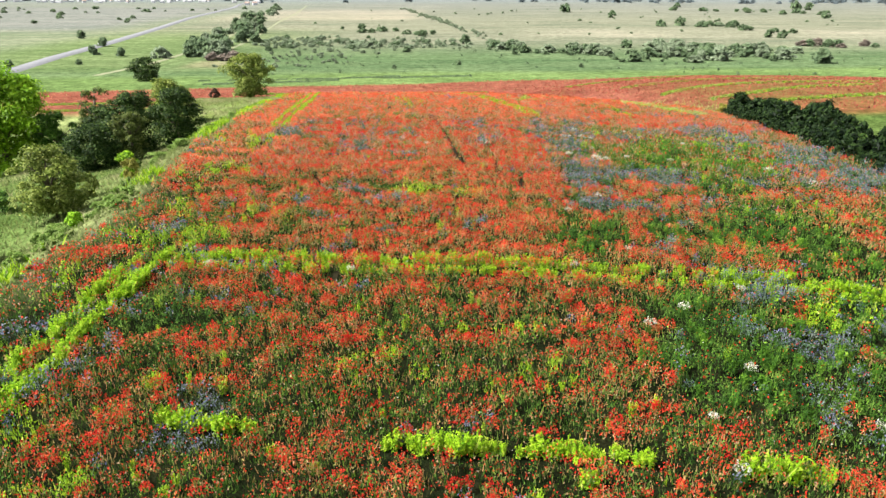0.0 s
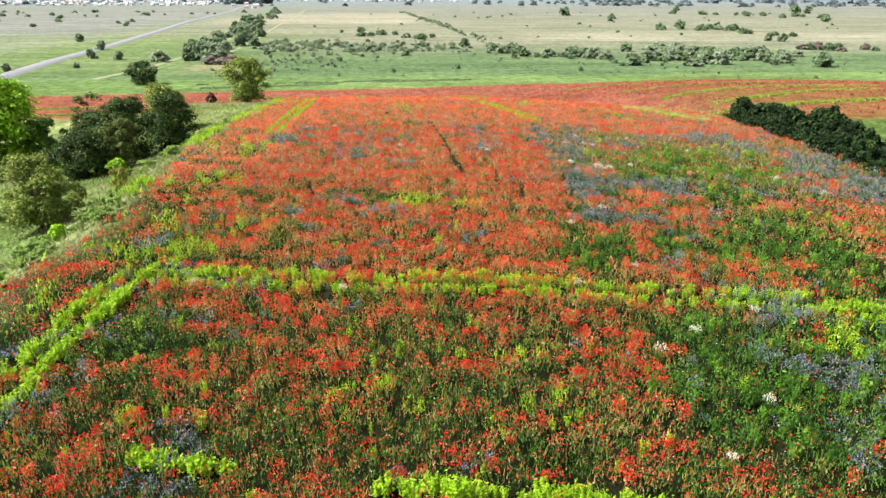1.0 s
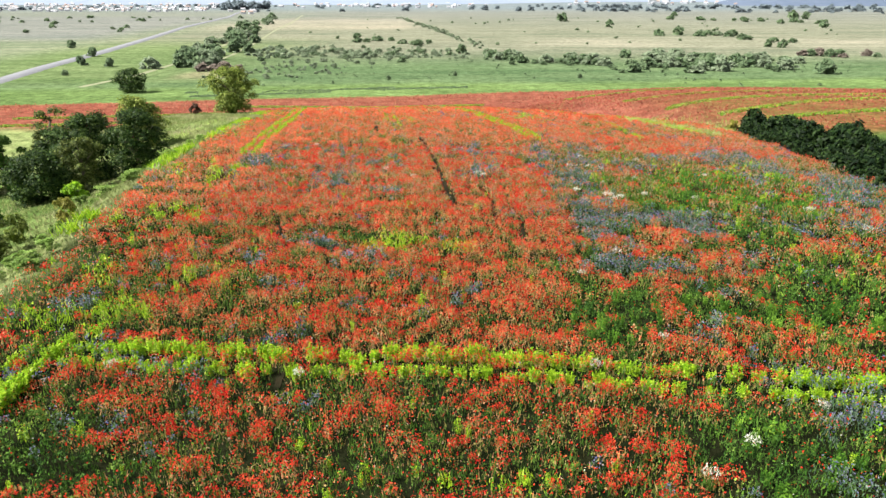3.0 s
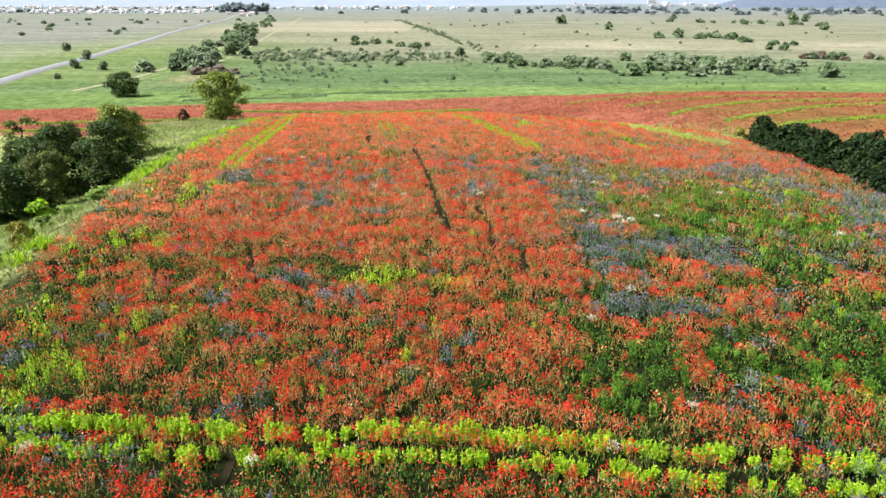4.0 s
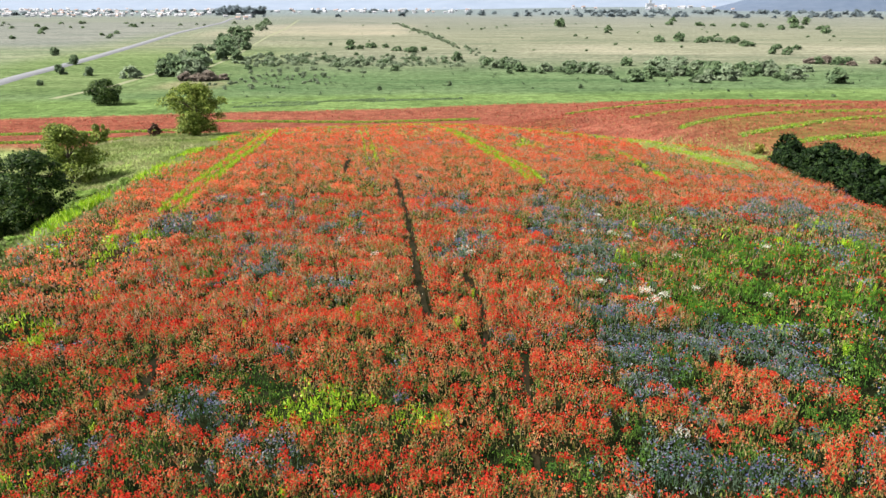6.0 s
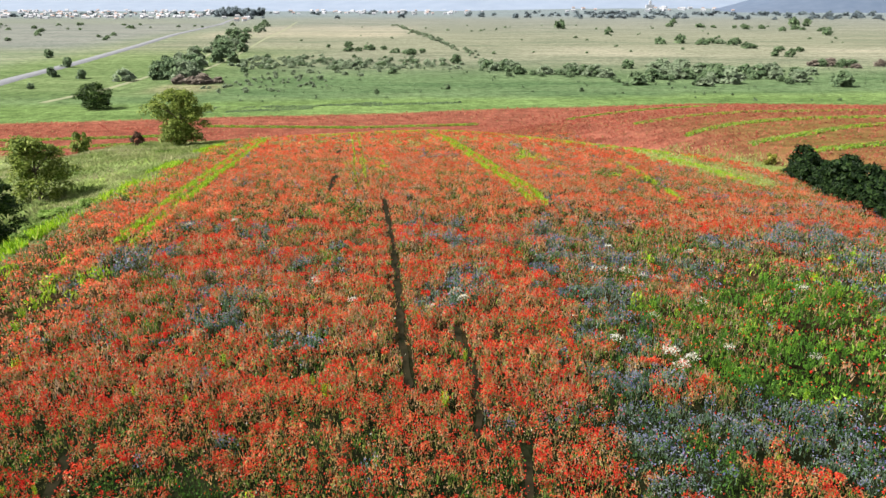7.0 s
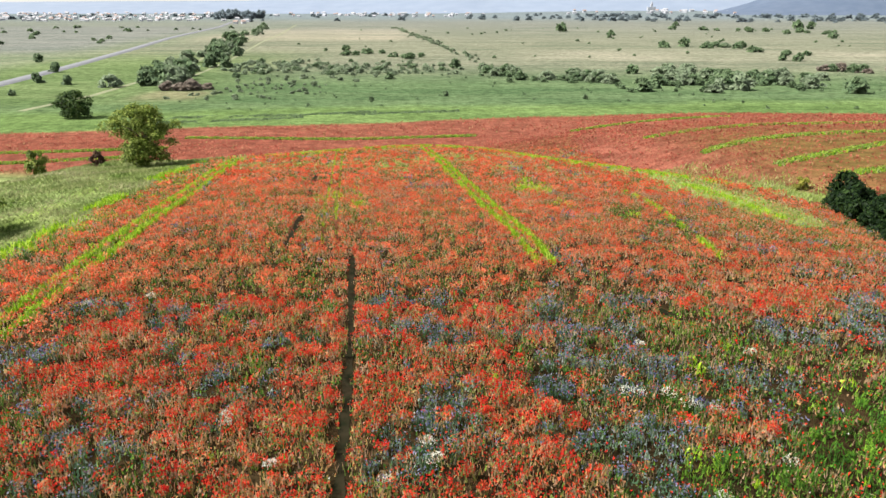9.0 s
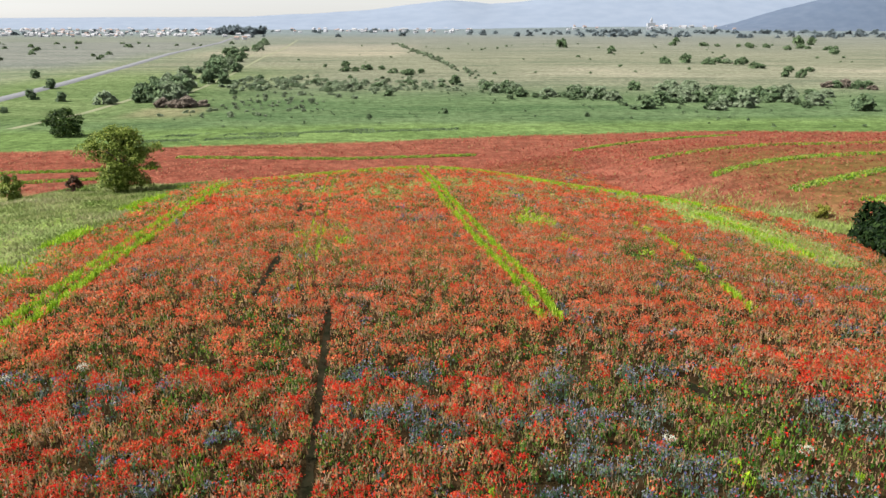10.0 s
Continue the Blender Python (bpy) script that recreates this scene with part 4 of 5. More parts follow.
def scatter_clumps(n, x0, x1, y0, y1, chance, keep, lo, hi):
    """Leafy clumps set over a stretch, as one lot of corners."""
    x, y = field_points(n, x0, x1, y0, y1)
    ok = rng.uniform(0, 1, len(x)) < chance(x, y)
    out = []
    for px, py in zip(x[ok], y[ok]):
        co = raw[rng.integers(0, 4)].reshape(-1, 4, 3)
        co = co[rng.choice(len(co), int(len(co) * keep), replace=False)]
        mid = co.mean(1, keepdims=True)
        co = ((co - mid) * 1.25 + mid).reshape(-1, 3)
        a, s = rng.uniform(0, 6.28), rng.uniform(lo, hi)
        wide = s * rng.uniform(0.6, 1.1)
        out.append(np.stack([px + wide * (co[:, 0] * math.cos(a) - co[:, 1] * math.sin(a)), py + wide * (co[:, 0] * math.sin(a) + co[:, 1] * math.cos(a)), ground_z(px, py) + s * 1.05 * co[:, 2]], 1))
    return out


v = np.concatenate(scatter_clumps(3600, 6, 34, 20, 80, lambda x, y: np.maximum(0.55 * patches(x, y, LEAFY, 0.5, 0, 0) * (y < 46), 0.22 * patches(x, y, WEEDY, 0.5, 0, 0)), 0.5, 0.6, 1.05))
put("leafy_weeds", np_mesh("leafy_weeds", v, np.arange(len(v)).reshape(-1, 4)), M_WEEDLEAF, label="upright green leafy weeds crowding the damp part of the field", category="plants", kind="stuff")
x, y = field_points(6000, -18, 40, 18, 86)
li = cover(x, y)[2]
ok = rng.uniform(0, 1, len(x)) < np.clip(li, np.where(y < 37, 0.085, np.where((x < 5) & (y < 62), 0.03, 0.012)), 0.12)
vs = []
for px, py in zip(x[ok], y[ok]):
    co, a, s = raw[rng.integers(0, 4)].reshape(-1, 4, 3), rng.uniform(0, 6.28), rng.uniform(0.45, 0.95)
    co = co[rng.choice(len(co), len(co) * 11 // 20, replace=False)].reshape(-1, 3)
    wide = s * rng.uniform(0.45, 0.95)
    vs.append(np.stack([px + wide * (co[:, 0] * math.cos(a) - co[:, 1] * math.sin(a)), py + wide * (co[:, 0] * math.sin(a) + co[:, 1] * math.cos(a)), ground_z(px, py) + s * 1.05 * co[:, 2]], 1))
for pts, gap, w in ROWLINES[:2]:
    for (ax, ay), (bx, by) in zip(pts[:-1], pts[1:]):
        ll = math.hypot(bx - ax, by - ay)
        for t in np.arange(0, 1, 0.4 / ll):
            for side in (-gap, gap):
                if rng.uniform() < 0.15:
                    continue
                px, py = ax + (bx - ax) * t + side * (by - ay) / ll + rng.normal(0, 0.1), ay + (by - ay) * t - side * (bx - ax) / ll + rng.normal(0, 0.1)
                co, s = raw[rng.integers(0, 4)].reshape(-1, 4, 3), rng.uniform(0.65, 0.95)
                co = co[rng.choice(len(co), 50, replace=False)]
                mid = co.mean(1, keepdims=True)
                co = ((co - mid) * 1.7 + mid).reshape(-1, 3)
                vs.append(np.array([px, py, ground_z(px, py)]) + s * co)
v = np.concatenate(vs)
put("lime_tufts", np_mesh("lime_tufts", v, np.arange(len(v)).reshape(-1, 4)), M_LIME, label="lime-green leafy tufts scattered among the poppies", category="plants", kind="stuff")

# ---- white flower clumps ----
def white_mesh(name):
    n = 110
    a, r = rng.uniform(0, 6.28, n), 0.42 * np.sqrt(rng.uniform(0, 1, n))
    x, y = r * np.cos(a), r * np.sin(a)
    z = 0.5 - 0.5 * r * r + rng.normal(0, 0.05, n)
    return np_mesh(name, *cups(x, y, z + 0.08, rng.uniform(0.022, 0.048, n), np.full(n, 0.01)))


def stem_mesh(name):
    n = 70
    a, r = rng.uniform(0, 6.28, n), 0.36 * np.sqrt(rng.uniform(0, 1, n))
    return np_mesh(name, *blades(r * np.cos(a), r * np.sin(a), np.zeros(n), rng.uniform(0.3, 0.5, n), rng.uniform(0.03, 0.06, n), rng.uniform(0.1, 0.4, n)))


WHITES = [(white_mesh("bloom"), stem_mesh("foliage")) for _ in range(3)]
for x, y, s in ((16.2, 75.1, 1.4), (14.2, 75.9, 1.2), (15.5, 75.9, 1.3), (13.6, 76, 1), (17.1, 74.6, 1.1), (5.4, 70.6, 1.3), (5.1, 71.7, 1.1), (3.7, 69.3, .9), (-2.9, 72.9, .8), (-.5, 70.2, .9), (-11.8, 87, 1.1),
                (-14.9, 85.7, 1.2), (14.8, 64.7, 1.5), (14.9, 63.4, 1.3), (15.6, 64.1, 1.2), (15.2, 68.8, 1), (12.6, 65.9, 1.1), (-3.1, 73.5, .9), (17.7, 65.2, .9), (21.4, 64.6, 1), (12.6, 32.8, 1), (10.8, 21.5, .9), (10.9, 24.2, .7),
                (16.5, 23.9, .9), (10.6, 31.1, .9), (16.1, 35.1, .8), (-10.7, 37.3, .9), (13.5, 27.5, .9), (31.3, 58.4, 1.6), (29.5, 63, 1.4), (15.6, 81, 1), (-3.2, 36.7, .8), (8.4, 37.6, .9), (11.8, 40.1, .8), (21, 80.5, 1.2), (25.5, 74, 1.2), (18.5, 71, 1), (12.3, 51, .9), (9.6, 47.4, .8)):
    k = rng.integers(0, 3)
    base = tagged(new("white_flower_clump"), "clump of small white flowers standing among poppies", "flowers", "white flower clumps")
    put("bloom", WHITES[k][0], M_WHITE, base, kind="stuff")
    put("foliage", WHITES[k][1], M_GREEN, base, kind="stuff")
    base.matrix_world = pose(x, y, ground_z(x, y), 0, 0, rng.uniform(0, 360)) @ Matrix.Diagonal((s * 0.72, s * 0.72, 1.1, 1))


# ---- trees and bushes ----
def crown_mesh(name, rx, ry, h, lobes, per, leaf, widest=0.4, foot=0.7):
    """A crown of leafy lobes from the ground up, with an uneven outline and gaps; widest: where it is broadest, as a share of its height."""
    pp, nn = [], []
    for _ in range(lobes):
        u = rng.uniform(0.02, 0.97)
        w = foot + (1 - foot) * u / widest if u < widest else math.sqrt(max(0.0, 1 - ((u - widest) / (1 - widest)) ** 2))
        a, k = rng.uniform(0, 6.283), math.sqrt(rng.uniform(0.08, 1)) * rng.uniform(0.7, 1.06)
        lr = (rx + ry) / 2 * rng.uniform(0.16, 0.36)
        c = np.array([math.cos(a) * rx * w * k, math.sin(a) * ry * w * k, u * h])
        e = rng.normal(0, 1, (per, 3))
        e /= np.linalg.norm(e, axis=1, keepdims=True)
        e[:, 2] = np.where(e[:, 2] < -0.4, -e[:, 2], e[:, 2])
        pp.append(c + e * lr * rng.uniform(0.5, 1.1, (per, 1)) * np.array([1, 1, 0.85]))
        nn.append(e + rng.normal(0, 0.45, (per, 3)) + np.array([0, 0, 0.4]))
    p, q = np.concatenate(pp), np.concatenate(nn)
    keep = p[:, 2] > 0.03 * h
    return np_mesh(name, *leaves(p[keep], q[keep], np.full(keep.sum(), leaf), 1.2))


def tree(x, y, h, rx, mat, label, lobes=34, per=170, leaf=0.16, bare=0.18, ry=None, category="tree", squash=1.0):
    """A tree with a tapered trunk, limbs and a crown."""
    ry = ry or rx
    base = tagged(new("tree"), label, category)
    bm = bmesh.new()
    pts = [(0, 0, -0.4), (rng.normal(0, .06), rng.normal(0, .06), h * 0.2), (rng.normal(0, .15), rng.normal(0, .15), h * 0.45), (rng.normal(0, .25), rng.normal(0, .25), h * 0.78)]
    r0 = 0.028 * h
    tube(bm, pts, [r0 * 1.3, r0, r0 * 0.7, r0 * 0.25])
    put("trunk", bm_mesh("trunk", bm, True), M_BARK, base)
    for k in range(5):
        a = k * 1.257 + rng.uniform(-0.4, 0.4)
        z0 = h * rng.uniform(0.22, 0.45)
        s = Vector(pts[1]).lerp(Vector(pts[2]), min(1, max(0, (z0 / h - 0.2) / 0.25)))
        bm = bmesh.new()
        end = (math.cos(a) * rx * 0.7, math.sin(a) * ry * 0.7, min(h * 0.85, z0 + h * rng.uniform(0.2, 0.4)))
        mid = s.lerp(Vector(end), 0.5) + Vector((0, 0, h * 0.05))
        tube(bm, [s, mid, end], [r0 * 0.5, r0 * 0.33, r0 * 0.1], 6)
        put("limb", bm_mesh("limb", bm, True), M_BARK, base)
    put("crown", crown_mesh("crown", rx, ry, h * 0.94, lobes, per, leaf, 0.45 + bare, 0.7 - bare), mat, base)
    base.matrix_world = pose(x, y, ground_z(x, y), 0, 0, rng.uniform(0, 360))
    return base


rng = np.random.default_rng(19)
tree(-42.8, 158.5, 9.8, 5.4, M_OLIVE, "rounded olive-green tree at the edge of the field", 78, 220, 0.19, 0.12)
tree(-121.6, 285.0, 8.6, 6.4, M_DARKTREE, "dark rounded tree on the valley meadow", 56, 100, 0.33, 0.04)
tree(-31.2, 86.5, 6.9, 3.0, M_DARKTREE, "dark green tree with drooping leaves on the bank", 74, 170, 0.13, 0.0)
tree(-43.0, 114.0, 7.4, 4.0, M_OLIVE, "dull olive round-headed tree behind the grass bank", 64, 160, 0.17, 0.0)
tree(-37.4, 88.8, 7.8, 3.7, M_DARKTREE, "dark dense tree below the bank", 90, 160, 0.14, 0.04)
tree(-35.0, 81.5, 5.9, 2.3, M_OLIVEDARK, "small olive tree between darker ones", 48, 150, 0.12, 0.02)
tree(-47.2, 98.0, 9.2, 2.6, M_OLIVEDARK, "slender ragged tree with a thin top", 44, 100, 0.15, 0.1)
tree(-43.2, 92.0, 6.6, 3.0, M_DARKTREE, "dark tree standing behind the bank", 50, 150, 0.14, 0.02)
tree(-38.6, 80.0, 5.0, 3.4, M_DARKTREE, "low dark spreading tree below the bank", 76, 160, 0.13, 0.0)
tree(-53.5, 87.0, 13.4, 6.2, M_BRIGHT, "tall bright green broadleaf tree", 150, 210, 0.19, 0.05)
tree(-46.8, 87.5, 6.6, 2.9, M_MIDTREE, "mid-green walnut tree below the bank", 54, 150, 0.15, 0.02)
tree(-30.0, 56.6, 6.2, 2.7, M_OLIVE, "small olive-green tree on the grass bank", 80, 190, 0.11, 0.02)
tree(-30.5, 45.5, 4.6, 2.4, M_OLIVEDARK, "low scrubby tree on the grass bank", 46, 160, 0.11, 0.02)


rng = np.random.default_rng(20)
BUSHES = {}


def bush_mesh(kind, lobes, per, leaf):
    return crown_mesh(kind, 0.9, 0.9, 1.05, lobes, per, leaf, 0.12, 0.95)


def bush(x, y, r, h, mat, label, meshes, group="", name="bush", lift=0.0):
    key = (mat.name, meshes)
    if key not in BUSHES:
        n, lobes, per, leaf = meshes
        BUSHES[key] = []
        for _ in range(n):
            me = bush_mesh(name, lobes, per, leaf)
            me.materials.append(mat)
            BUSHES[key].append(me)
    lib = BUSHES[key]
    ob = put(name, lib[rng.integers(0, len(lib))], None, label=label, category="bush" if name == "bush" else "tree", group=group)
    ob.matrix_world = pose(x, y, ground_z(x, y) + lift, 0, 0, rng.uniform(0, 360)) @ Matrix.Diagonal((r, r, h / 1.2, 1))
    return ob


NEAR_B, FAR_B, DOT_B = (4, 26, 48, 0.105), (5, 24, 22, 0.19), (4, 17, 11, 0.27)
bush(-26.3, 62.8, 1.15, 2.1, M_YELLOW, "yellowish round shrub on the grass bank", (1, 22, 80, 0.08))
bush(-29.8, 62.0, 1.0, 2.4, M_OLIVE, "upright green shrub on the grass bank", (2, 22, 80, 0.08))
bush(-28.0, 66.0, 0.9, 1.3, M_BRIGHT, "low light green shrub beneath the trees", (1, 20, 80, 0.09))
bush(-33.8, 77.5, 1.5, 1.8, M_BRIGHT, "low light green shrub beneath the trees", (1, 20, 80, 0.09))
bush(-64.0, 163.5, 2.2, 4.6, M_OLIVE, "upright dark green shrub on the grass slope", (2, 22, 80, 0.08))
bush(-37.5, 70.0, 1.7, 2.2, M_MIDTREE, "low green shrub beneath the trees", (1, 20, 80, 0.09))
bush(-38.0, 62.0, 1.5, 2.0, M_MIDTREE, "low green shrub beneath the trees", (1, 20, 80, 0.09))
bush(-51.5, 159.5, 1.5, 2.6, M_REDBUSH, "small reddish-brown shrub beside the tree", (1, 22, 70, 0.09))
bush(-24.2, 49.0, 0.9, 1.2, M_BRIGHT, "low bright shrub in the bank grass", (1, 20, 80, 0.09))
bush(58.0, 148.0, 1.5, 2.0, M_YELLOW, "small yellow-green shrub in the grassy gully", (1, 22, 80, 0.08))

# the dark thicket beside the field
rng = np.random.default_rng(21)
for i in range(54):
    y = 54 + 79 * (i + rng.uniform(0, 1)) / 54
    xin = np.interp(y, [54, 63, 95, 115, 124, 133], [41.5, 42.5, 44.5, 47.5, 50, 53])
    u = rng.uniform(0, 1)
    x = xin + 1.2 + u * np.interp(y, [54, 100, 125, 133], [16, 13, 7, 3])
    r = rng.uniform(1.7, 2.9)
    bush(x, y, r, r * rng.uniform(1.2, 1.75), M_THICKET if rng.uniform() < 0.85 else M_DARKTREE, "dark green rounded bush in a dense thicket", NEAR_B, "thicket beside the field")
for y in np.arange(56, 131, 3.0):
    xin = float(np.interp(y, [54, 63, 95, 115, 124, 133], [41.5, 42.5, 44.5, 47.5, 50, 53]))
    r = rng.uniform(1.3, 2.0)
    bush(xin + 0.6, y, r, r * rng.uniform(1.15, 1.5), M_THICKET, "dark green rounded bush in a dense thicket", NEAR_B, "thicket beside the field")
bush(55, 78, 2.4, 4.2, M_YELLOW, "yellow-green leafy bush in the thicket", (1, 26, 90, 0.075), "thicket beside the field")
tree(64, 92, 7.5, 3.2, M_DARKTREE, "dark tree standing behind the thicket", 51, 136, 0.15, 0.05)

rng = np.random.default_rng(22)

# ---- the valley: bushes, hedges and single trees ----
def scatter_bushes(n, region, rlo, rhi, mats, label, group, lib=FAR_B, name="bush", joined=False, tall=(0.8, 1.15)):
    if joined:
        n_m, lobes, per, leaf = lib
        base = [bush_mesh(name, lobes, per, leaf) for _ in range(n_m)]
        raw = []
        for me in base:
            co = np.empty(len(me.vertices) * 3, np.float32)
            me.vertices.foreach_get("co", co)
            raw.append(co.reshape(-1, 3))
            bpy.data.meshes.remove(me)
        vs = []
        for _ in range(n):
            x, y = region()
            r, a, co = rng.uniform(rlo, rhi), rng.uniform(0, 6.28), raw[rng.integers(0, n_m)]
            h = r * rng.uniform(0.9, 1.3) / 1.4
            vs.append(np.stack([x + r * (co[:, 0] * math.cos(a) - co[:, 1] * math.sin(a)), y + r * (co[:, 0] * math.sin(a) + co[:, 1] * math.cos(a)), ground_z(x, y) + h * co[:, 2]], 1))
        v = np.concatenate(vs)
        put(name, np_mesh(name, v, np.arange(len(v)).reshape(-1, 4)), mats[0], label=label, category="bushes" if "tree" not in name else "trees", kind="stuff")
        return
    for _ in range(n):
        x, y = region()
        r = rng.uniform(rlo, rhi)
        bush(x, y, r, r * rng.uniform(*tall), mats[rng.integers(0, len(mats))], label, lib, group, name)


def along(pts, w):
    seg = [math.hypot(b[0] - a[0], b[1] - a[1]) for a, b in zip(pts[:-1], pts[1:])]

    def pick():
        t = rng.uniform(0, sum(seg))
        for (a, b), s in zip(zip(pts[:-1], pts[1:]), seg):
            if t <= s:
                u = t / s
                return a[0] + (b[0] - a[0]) * u + rng.normal(0, w), a[1] + (b[1] - a[1]) * u + rng.normal(0, w * 1.5)
            t -= s
        return pts[-1]
    return pick


for x, y, r, h in ((-36, 104, 2.2, 0.8), (-33, 96, 1.8, 0.7), (-27.5, 72, 1.6, 0.8)):
    bush(x, y, r, h, M_WEEDS, "low spreading green weed thicket on the bank", (3, 24, 60, 0.10), "weed thickets on the bank")
for _ in range(60):
    y = rng.uniform(34, 96)
    r = rng.uniform(0.45, 1.0)
    bush(float(edge_x(y)) - rng.uniform(0.8, 7.5), y, r, r * rng.uniform(0.8, 1.2), M_WEEDS, "leafy green weed clump on the grass bank", (3, 24, 60, 0.10), "weed clumps on the bank")
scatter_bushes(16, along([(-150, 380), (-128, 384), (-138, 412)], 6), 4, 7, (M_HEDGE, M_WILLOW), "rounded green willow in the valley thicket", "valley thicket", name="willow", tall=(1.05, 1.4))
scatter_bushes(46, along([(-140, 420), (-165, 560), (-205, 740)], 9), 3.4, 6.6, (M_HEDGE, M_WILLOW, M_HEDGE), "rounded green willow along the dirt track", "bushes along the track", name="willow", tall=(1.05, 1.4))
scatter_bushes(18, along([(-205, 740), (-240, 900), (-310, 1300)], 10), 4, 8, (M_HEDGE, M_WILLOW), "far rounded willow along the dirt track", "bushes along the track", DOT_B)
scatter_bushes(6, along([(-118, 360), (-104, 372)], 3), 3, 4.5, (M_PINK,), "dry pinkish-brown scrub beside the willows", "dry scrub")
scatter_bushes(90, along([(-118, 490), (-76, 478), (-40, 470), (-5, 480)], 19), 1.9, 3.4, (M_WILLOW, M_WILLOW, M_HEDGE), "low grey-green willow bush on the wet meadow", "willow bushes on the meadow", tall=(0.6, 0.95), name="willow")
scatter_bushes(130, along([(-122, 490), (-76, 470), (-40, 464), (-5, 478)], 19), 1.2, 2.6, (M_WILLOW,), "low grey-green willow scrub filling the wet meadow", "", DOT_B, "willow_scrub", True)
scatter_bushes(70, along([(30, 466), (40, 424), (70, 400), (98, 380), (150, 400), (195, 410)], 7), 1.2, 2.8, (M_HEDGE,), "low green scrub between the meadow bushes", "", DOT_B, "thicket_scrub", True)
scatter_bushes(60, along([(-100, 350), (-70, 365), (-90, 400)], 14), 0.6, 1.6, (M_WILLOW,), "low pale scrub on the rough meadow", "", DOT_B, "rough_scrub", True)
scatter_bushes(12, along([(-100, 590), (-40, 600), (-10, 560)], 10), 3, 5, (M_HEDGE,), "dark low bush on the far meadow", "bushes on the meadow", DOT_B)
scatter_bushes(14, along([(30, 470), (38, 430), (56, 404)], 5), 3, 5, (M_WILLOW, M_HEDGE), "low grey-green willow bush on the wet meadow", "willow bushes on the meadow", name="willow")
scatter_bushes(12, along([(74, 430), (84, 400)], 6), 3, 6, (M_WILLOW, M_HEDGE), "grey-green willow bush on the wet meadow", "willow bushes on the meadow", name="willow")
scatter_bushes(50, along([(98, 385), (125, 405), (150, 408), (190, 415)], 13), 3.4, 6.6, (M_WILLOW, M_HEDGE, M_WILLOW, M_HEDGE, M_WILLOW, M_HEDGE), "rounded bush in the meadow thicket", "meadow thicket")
scatter_bushes(10, along([(225, 460), (270, 450)], 3), 3, 5, (M_PINK, M_HEDGE), "brownish dark bush on the far meadow", "bushes on the meadow")
scatter_bushes(12, along([(215, 705), (262, 690)], 7), 4, 6, (M_WILLOW, M_HEDGE), "far green willow bush on meadow", "far bushes", DOT_B)
scatter_bushes(5, along([(255, 640), (275, 600)], 5), 3.5, 5, (M_HEDGE,), "far dark bush on pale meadow", "far bushes", DOT_B)
scatter_bushes(14, along([(360, 1180), (520, 1020)], 12), 4, 7, (M_HEDGE,), "far dark hedge bush on meadow", "far bushes", DOT_B)
scatter_bushes(110, along([(-88, 1300), (-16, 830), (20, 590), (32, 495)], 3), 1.2, 3.0, (M_WILLOW, M_HEDGE), "low bush along the meadow ditch", "bushes along the ditch", DOT_B, "ditch_bushes", True)
for x, y, r in ((171, 1098, 9), (199, 900, 6), (225, 712, 6), (575, 1225, 10), (590, 1210, 8), (246, 537, 4), (240, 545, 4), (468, 912, 6), (399, 1294, 7), (450, 880, 5), (-220, 453, 4), (-198, 396, 3.5), (-179, 388, 3.2), (-272, 528, 4),
                (-152, 460, 4.5), (-168, 470, 4), (-160, 455, 4), (10, 480, 4), (-25, 330, 1.2), (5, 345, 1.5), (62, 335, 1.4), (120, 360, 2.5), (165, 365, 2.2), (-205, 330, 2.6), (-180, 345, 1.8)):
    bush(x, y, r, r * 1.45, M_HEDGE, "single dark bush standing on open meadow", FAR_B if y < 600 else DOT_B, "single bushes")
scatter_bushes(220, lambda: (rng.uniform(-110, 240), 300 + 150 * rng.uniform(0, 1) ** 0.8), 0.3, 1.1, (M_HEDGE, M_WILLOW), "small low scrub on the green meadow", "meadow scrub", (4, 8, 7, 0.34), "meadow_scrub", True)
scatter_bushes(60, lambda: (rng.uniform(-150, 520), rng.uniform(520, 1250)), 1.0, 3.0, (M_HEDGE, M_WILLOW), "small far scrub on the pale meadow", "far meadow scrub", DOT_B, "far_scrub", True)
scatter_bushes(70, lambda: (rng.uniform(-1000, -330), rng.uniform(640, 1300)), 2, 5, (M_HEDGE, M_FARWOOD), "low dark heath scrub across the road", "heath scrub", DOT_B, "heath_scrub", True)
scatter_bushes(60, along([(250, 2050), (420, 1900), (700, 1750), (1300, 1900)], 60), 6, 12, (M_FARWOOD,), "distant trees across the valley, blued for haze", "distant trees", DOT_B, "distant_trees", True)
scatter_bushes(60, along([(500, 2500), (900, 2300), (1500, 2300)], 90), 8, 15, (M_FARWOOD,), "distant trees across the valley, blued for haze", "distant trees", DOT_B, "distant_trees", True)
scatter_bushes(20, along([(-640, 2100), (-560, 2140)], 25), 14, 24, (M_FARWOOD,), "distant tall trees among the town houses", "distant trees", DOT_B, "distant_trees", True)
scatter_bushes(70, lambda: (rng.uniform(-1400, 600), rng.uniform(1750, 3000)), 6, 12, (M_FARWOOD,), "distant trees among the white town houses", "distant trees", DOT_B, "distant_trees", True)

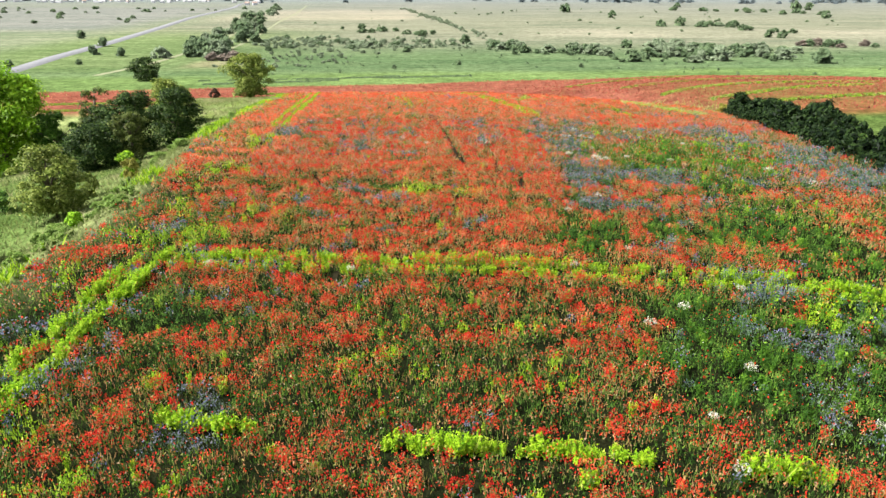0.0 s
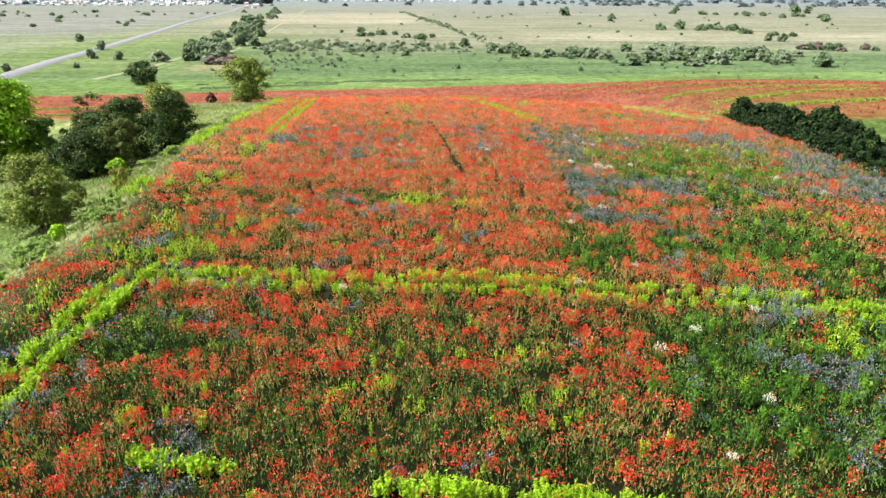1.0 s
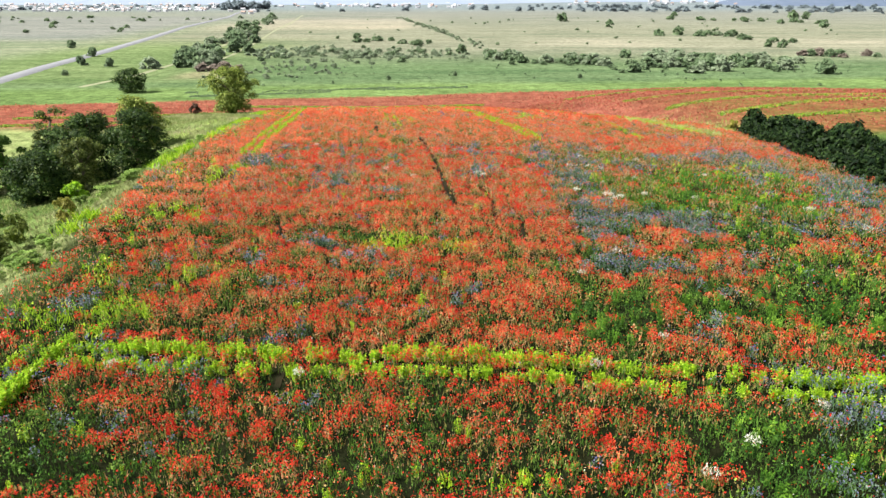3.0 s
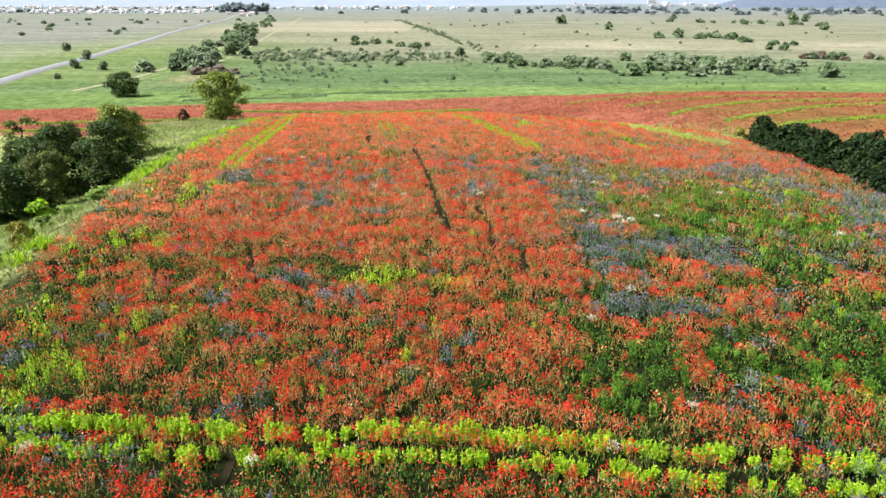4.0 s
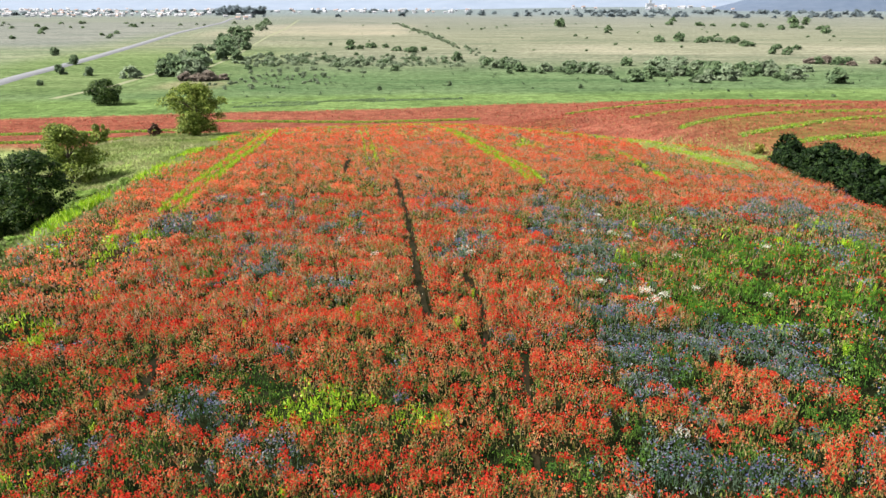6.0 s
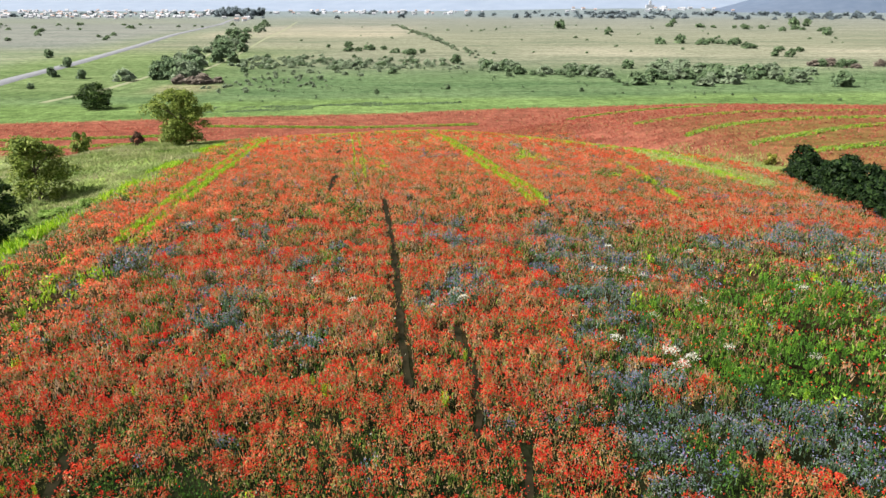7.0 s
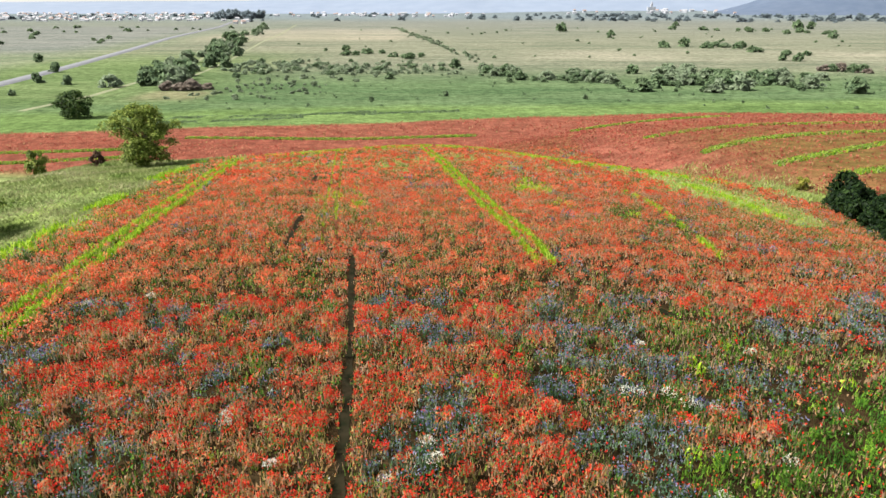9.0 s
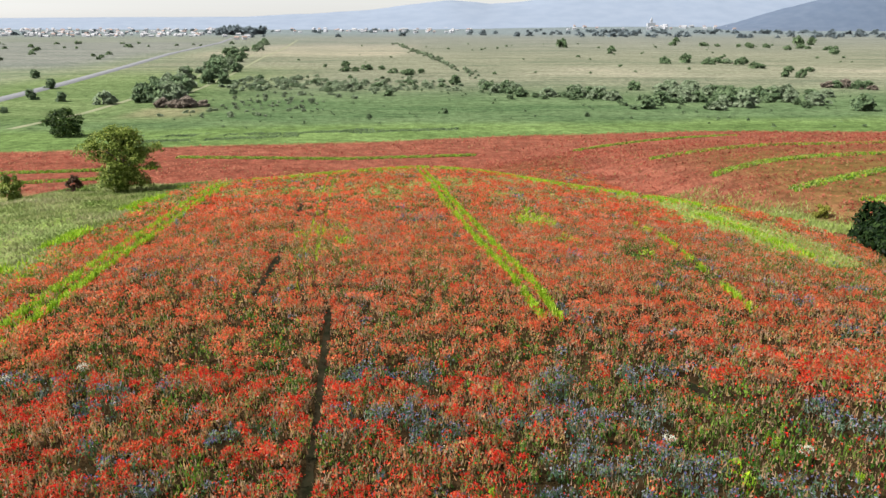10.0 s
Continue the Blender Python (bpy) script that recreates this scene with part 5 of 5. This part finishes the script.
reeds = Pile()
for pts in ([(-95, 272), (-60, 281), (-40, 287), (-13, 297), (10, 301)], [(-100, 283), (-70, 288), (-45, 291), (-20, 300)]):
    for (ax, ay), (bx, by) in zip(pts[:-1], pts[1:]):
        n = int(math.hypot(bx - ax, by - ay) * 34)
        t = rng.uniform(0, 1, n)
        x, y = ax + (bx - ax) * t, ay + (by - ay) * t + rng.normal(0, 1.6, n)
        ok = fbm(x, y, 9, 151) > 0.42
        x, y = x[ok], y[ok]
        reeds.add(blades(x, y, height(x, y), rng.uniform(0.2, 0.55, len(x)), rng.uniform(0.15, 0.4, len(x)), rng.uniform(0.2, 0.8, len(x))))
put("ditch_reeds", reeds.mesh("ditch_reeds"), M_HEDGE, label="dark green reedy strips along the meadow ditches", category="grass", kind="stuff")

# ---- the road and the dirt track ----
def strip_mesh(name, pts, w, lift):
    xs, ys = np.array([p[0] for p in pts], float), np.array([p[1] for p in pts], float)
    t = np.arange(len(pts))
    tt = np.linspace(0, len(pts) - 1, 80)
    xs, ys = np.interp(tt, t, xs), np.interp(tt, t, ys)
    dx, dy = np.gradient(xs), np.gradient(ys)
    l = np.hypot(dx, dy)
    nxv, nyv = dy / l, -dx / l
    rows = []
    for k, z in ((-w / 2 - 1.2, -0.3), (-w / 2, lift), (w / 2, lift), (w / 2 + 1.2, -0.3)):
        rows.append(np.stack([xs + nxv * k, ys + nyv * k, height(xs, ys) + z], 1))
    v = np.stack(rows, 1).reshape(-1, 3)
    q = (np.arange(79)[:, None] * 4 + np.arange(3)[None]).ravel()
    return np_mesh(name, v, np.stack([q, q + 1, q + 5, q + 4], 1))


ROAD = [(-168, 190), (-180, 245), (-194, 310), (-211, 382), (-229, 480), (-266, 650), (-322, 890), (-402, 1330), (-480, 1650), (-555, 2040), (-640, 2400)]
M_ROAD = solid_mat("worn_asphalt", (0.16, 0.165, 0.18), (0.21, 0.215, 0.23), 0.3, 0.85, 0.2)
M_DIRT = solid_mat("dirt", (0.16, 0.19, 0.09), (0.25, 0.25, 0.14), 0.3, 0.95, 0.3)
put("road", strip_mesh("road", ROAD, 7.2, 0.5), M_ROAD, label="pale grey asphalt road across the valley", category="road", kind="structure")
put("dirt_track", strip_mesh("dirt_track", [(-150, 300), (-146, 345), (-150, 400), (-158, 480), (-178, 600), (-215, 860)], 3.0, 0.05), M_DIRT, label="faint grassy dirt track", category="track", kind="structure")
put("meadow_path", strip_mesh("meadow_path", [(-128, 375), (-137, 466), (-150, 560), (-190, 800), (-225, 1050), (-300, 1500)], 2.4, 0.05), M_DIRT, label="pale earth path beside the willows", category="track", kind="structure")

# ---- car on the road ----
M_CAR = solid_mat("white_car_paint", (0.75, 0.75, 0.76), (0.8, 0.8, 0.8), 0.5, 0.3)
M_GLASS = solid_mat("dark_car_glass", (0.02, 0.025, 0.03), (0.03, 0.035, 0.04), 0.5, 0.1)
M_TYRE = solid_mat("tyre_rubber", (0.02, 0.02, 0.02), (0.03, 0.03, 0.03), 3, 0.9)


def car(x, y, turn):
    base = tagged(new("car"), "small white car on the asphalt road", "car")
    bm = bmesh.new()
    prof = [(-2.1, 0.3), (-2.15, 0.75), (-1.9, 0.95), (-1.5, 1.0), (-0.9, 1.45), (0.6, 1.48), (1.2, 0.98), (2.0, 0.82), (2.15, 0.55), (2.1, 0.3)]
    a, b = [bm.verts.new((-0.85, p, z)) for p, z in prof], [bm.verts.new((0.85, p, z)) for p, z in prof]
    for v in a + b:
        if v.co.z > 1.2:
            v.co.x *= 0.78
    for k in range(len(prof)):
        bm.faces.new((a[k], a[(k + 1) % 10], b[(k + 1) % 10], b[k]))
    bm.faces.new(a[::-1])
    bm.faces.new(b)
    put("body", bm_mesh("body", bm), M_CAR, base)
    for nm, y0, y1, z0, z1 in (("rear_window", -1.45, -0.95, 1.06, 1.42), ("windscreen", 0.68, 1.12, 1.42, 1.06)):
        bm = bmesh.new()
        v = [bm.verts.new(p) for p in ((-0.7, y0, z0 + .03), (0.7, y0, z0 + .03), (0.62, y1, z1 + .03), (-0.62, y1, z1 + .03))]
        bm.faces.new(v)
        bmesh.ops.solidify(bm, geom=bm.faces[:], thickness=0.02)
        put(nm, bm_mesh(nm, bm), M_GLASS, base)
    for wx in (-0.82, 0.82):
        for wy in (-1.3, 1.35):
            bm = bmesh.new()
            bmesh.ops.create_cone(bm, cap_ends=True, segments=14, radius1=0.32, radius2=0.32, depth=0.2, matrix=pose(wx, wy, 0.32, 0, 90, 0))
            put("wheel", bm_mesh("wheel", bm), M_TYRE, base)
    base.matrix_world = pose(x, y, ground_z(x, y) + 0.5, 0, 0, turn)


car(-228.5, 468, 170)

# ---- the town ----
rng = np.random.default_rng(23)
# white plaster, dulled to blue-grey for the haze over the town
M_WALL = solid_mat("hazed_plaster", (0.40, 0.42, 0.46), (0.52, 0.53, 0.56), 0.05, 0.9)
M_ROOF_R = solid_mat("red_tile_roof", (0.34, 0.24, 0.20), (0.44, 0.33, 0.29), 0.05, 0.9)
M_ROOF_G = solid_mat("grey_roof", (0.36, 0.37, 0.39), (0.5, 0.5, 0.52), 0.05, 0.8)


def house_parts(w, d, h, rh):
    bm = bmesh.new()
    box(bm, -w / 2, w / 2, -d / 2, d / 2, -1, h)
    wall = bm_mesh("wall", bm)
    bm = bmesh.new()
    o = 0.5
    v = [bm.verts.new(p) for p in ((-w / 2 - o, -d / 2 - o, h), (w / 2 + o, -d / 2 - o, h), (w / 2 + o, d / 2 + o, h), (-w / 2 - o, d / 2 + o, h), (-w / 2 - o, 0, h + rh), (w / 2 + o, 0, h + rh))]
    for q in ((0, 1, 5, 4), (2, 3, 4, 5), (0, 4, 3), (1, 2, 5), (3, 2, 1, 0)):
        bm.faces.new([v[i] for i in q])
    roof = bm_mesh("roof", bm)
    bm = bmesh.new()
    box(bm, w * 0.2, w * 0.2 + 0.7, -0.3, 0.4, h + rh * 0.5, h + rh + 0.9)
    return wall, roof, bm_mesh("chimney", bm)


HOUSES = [house_parts(*p) for p in ((11, 9, 5.5, 3.5), (14, 10, 4, 4), (18, 10, 6, 3), (10, 10, 7, 3.5))]


def house(x, y, s=1.0):
    base = tagged(new("house"), "small white house with a pitched roof in the far town", "house", "houses of the far town")
    wl, rf, ch = HOUSES[rng.integers(0, 4)]
    put("wall", wl, M_WALL, base)
    ob = new("roof", rf)
    ob.parent = base
    if not rf.materials:
        rf.materials.append(M_ROOF_R if rng.uniform() < 0.5 else M_ROOF_G)
    put("chimney", ch, M_WALL, ob)
    base.matrix_world = pose(x, y, ground_z(x, y), 0, 0, rng.uniform(-40, 40)) @ Matrix.Diagonal((s, s, s, 1))


for _ in range(250):
    y = 1 / rng.uniform(1 / 3600, 1 / 1780)
    house(y * rng.uniform(-0.66, -0.27), y, rng.uniform(0.5, 0.8) * (1 + (y - 1780) / 4500))
for _ in range(80):
    y = 1 / rng.uniform(1 / 3700, 1 / 2350)
    house(y * rng.uniform(-0.25, 0.05), y, rng.uniform(0.5, 0.8) * (1 + (y - 1780) / 4500))
for _ in range(50):
    house(rng.uniform(500, 1750), rng.uniform(3050, 3600), rng.uniform(0.9, 1.4))
for x, y in ((-424, 1560), (-436, 1545), (-462, 1720)):
    house(x, y, 0.8)

# white church on the far slope
church = tagged(new("church"), "white church with a tall tower in the far town", "church")
bm = bmesh.new()
box(bm, -18, 18, -9, 9, -2, 13)
put("nave", bm_mesh("nave", bm), M_WALL, church)
bm = bmesh.new()
box(bm, -5, 5, -5, 5, -2, 26)
bmesh.ops.create_cone(bm, cap_ends=True, segments=8, radius1=6, radius2=0.3, depth=13, matrix=pose(0, 0, 32.5))
put("tower", bm_mesh("tower", bm), M_WALL, church)
church.matrix_world = pose(930, 3350, ground_z(930, 3350) + 6)
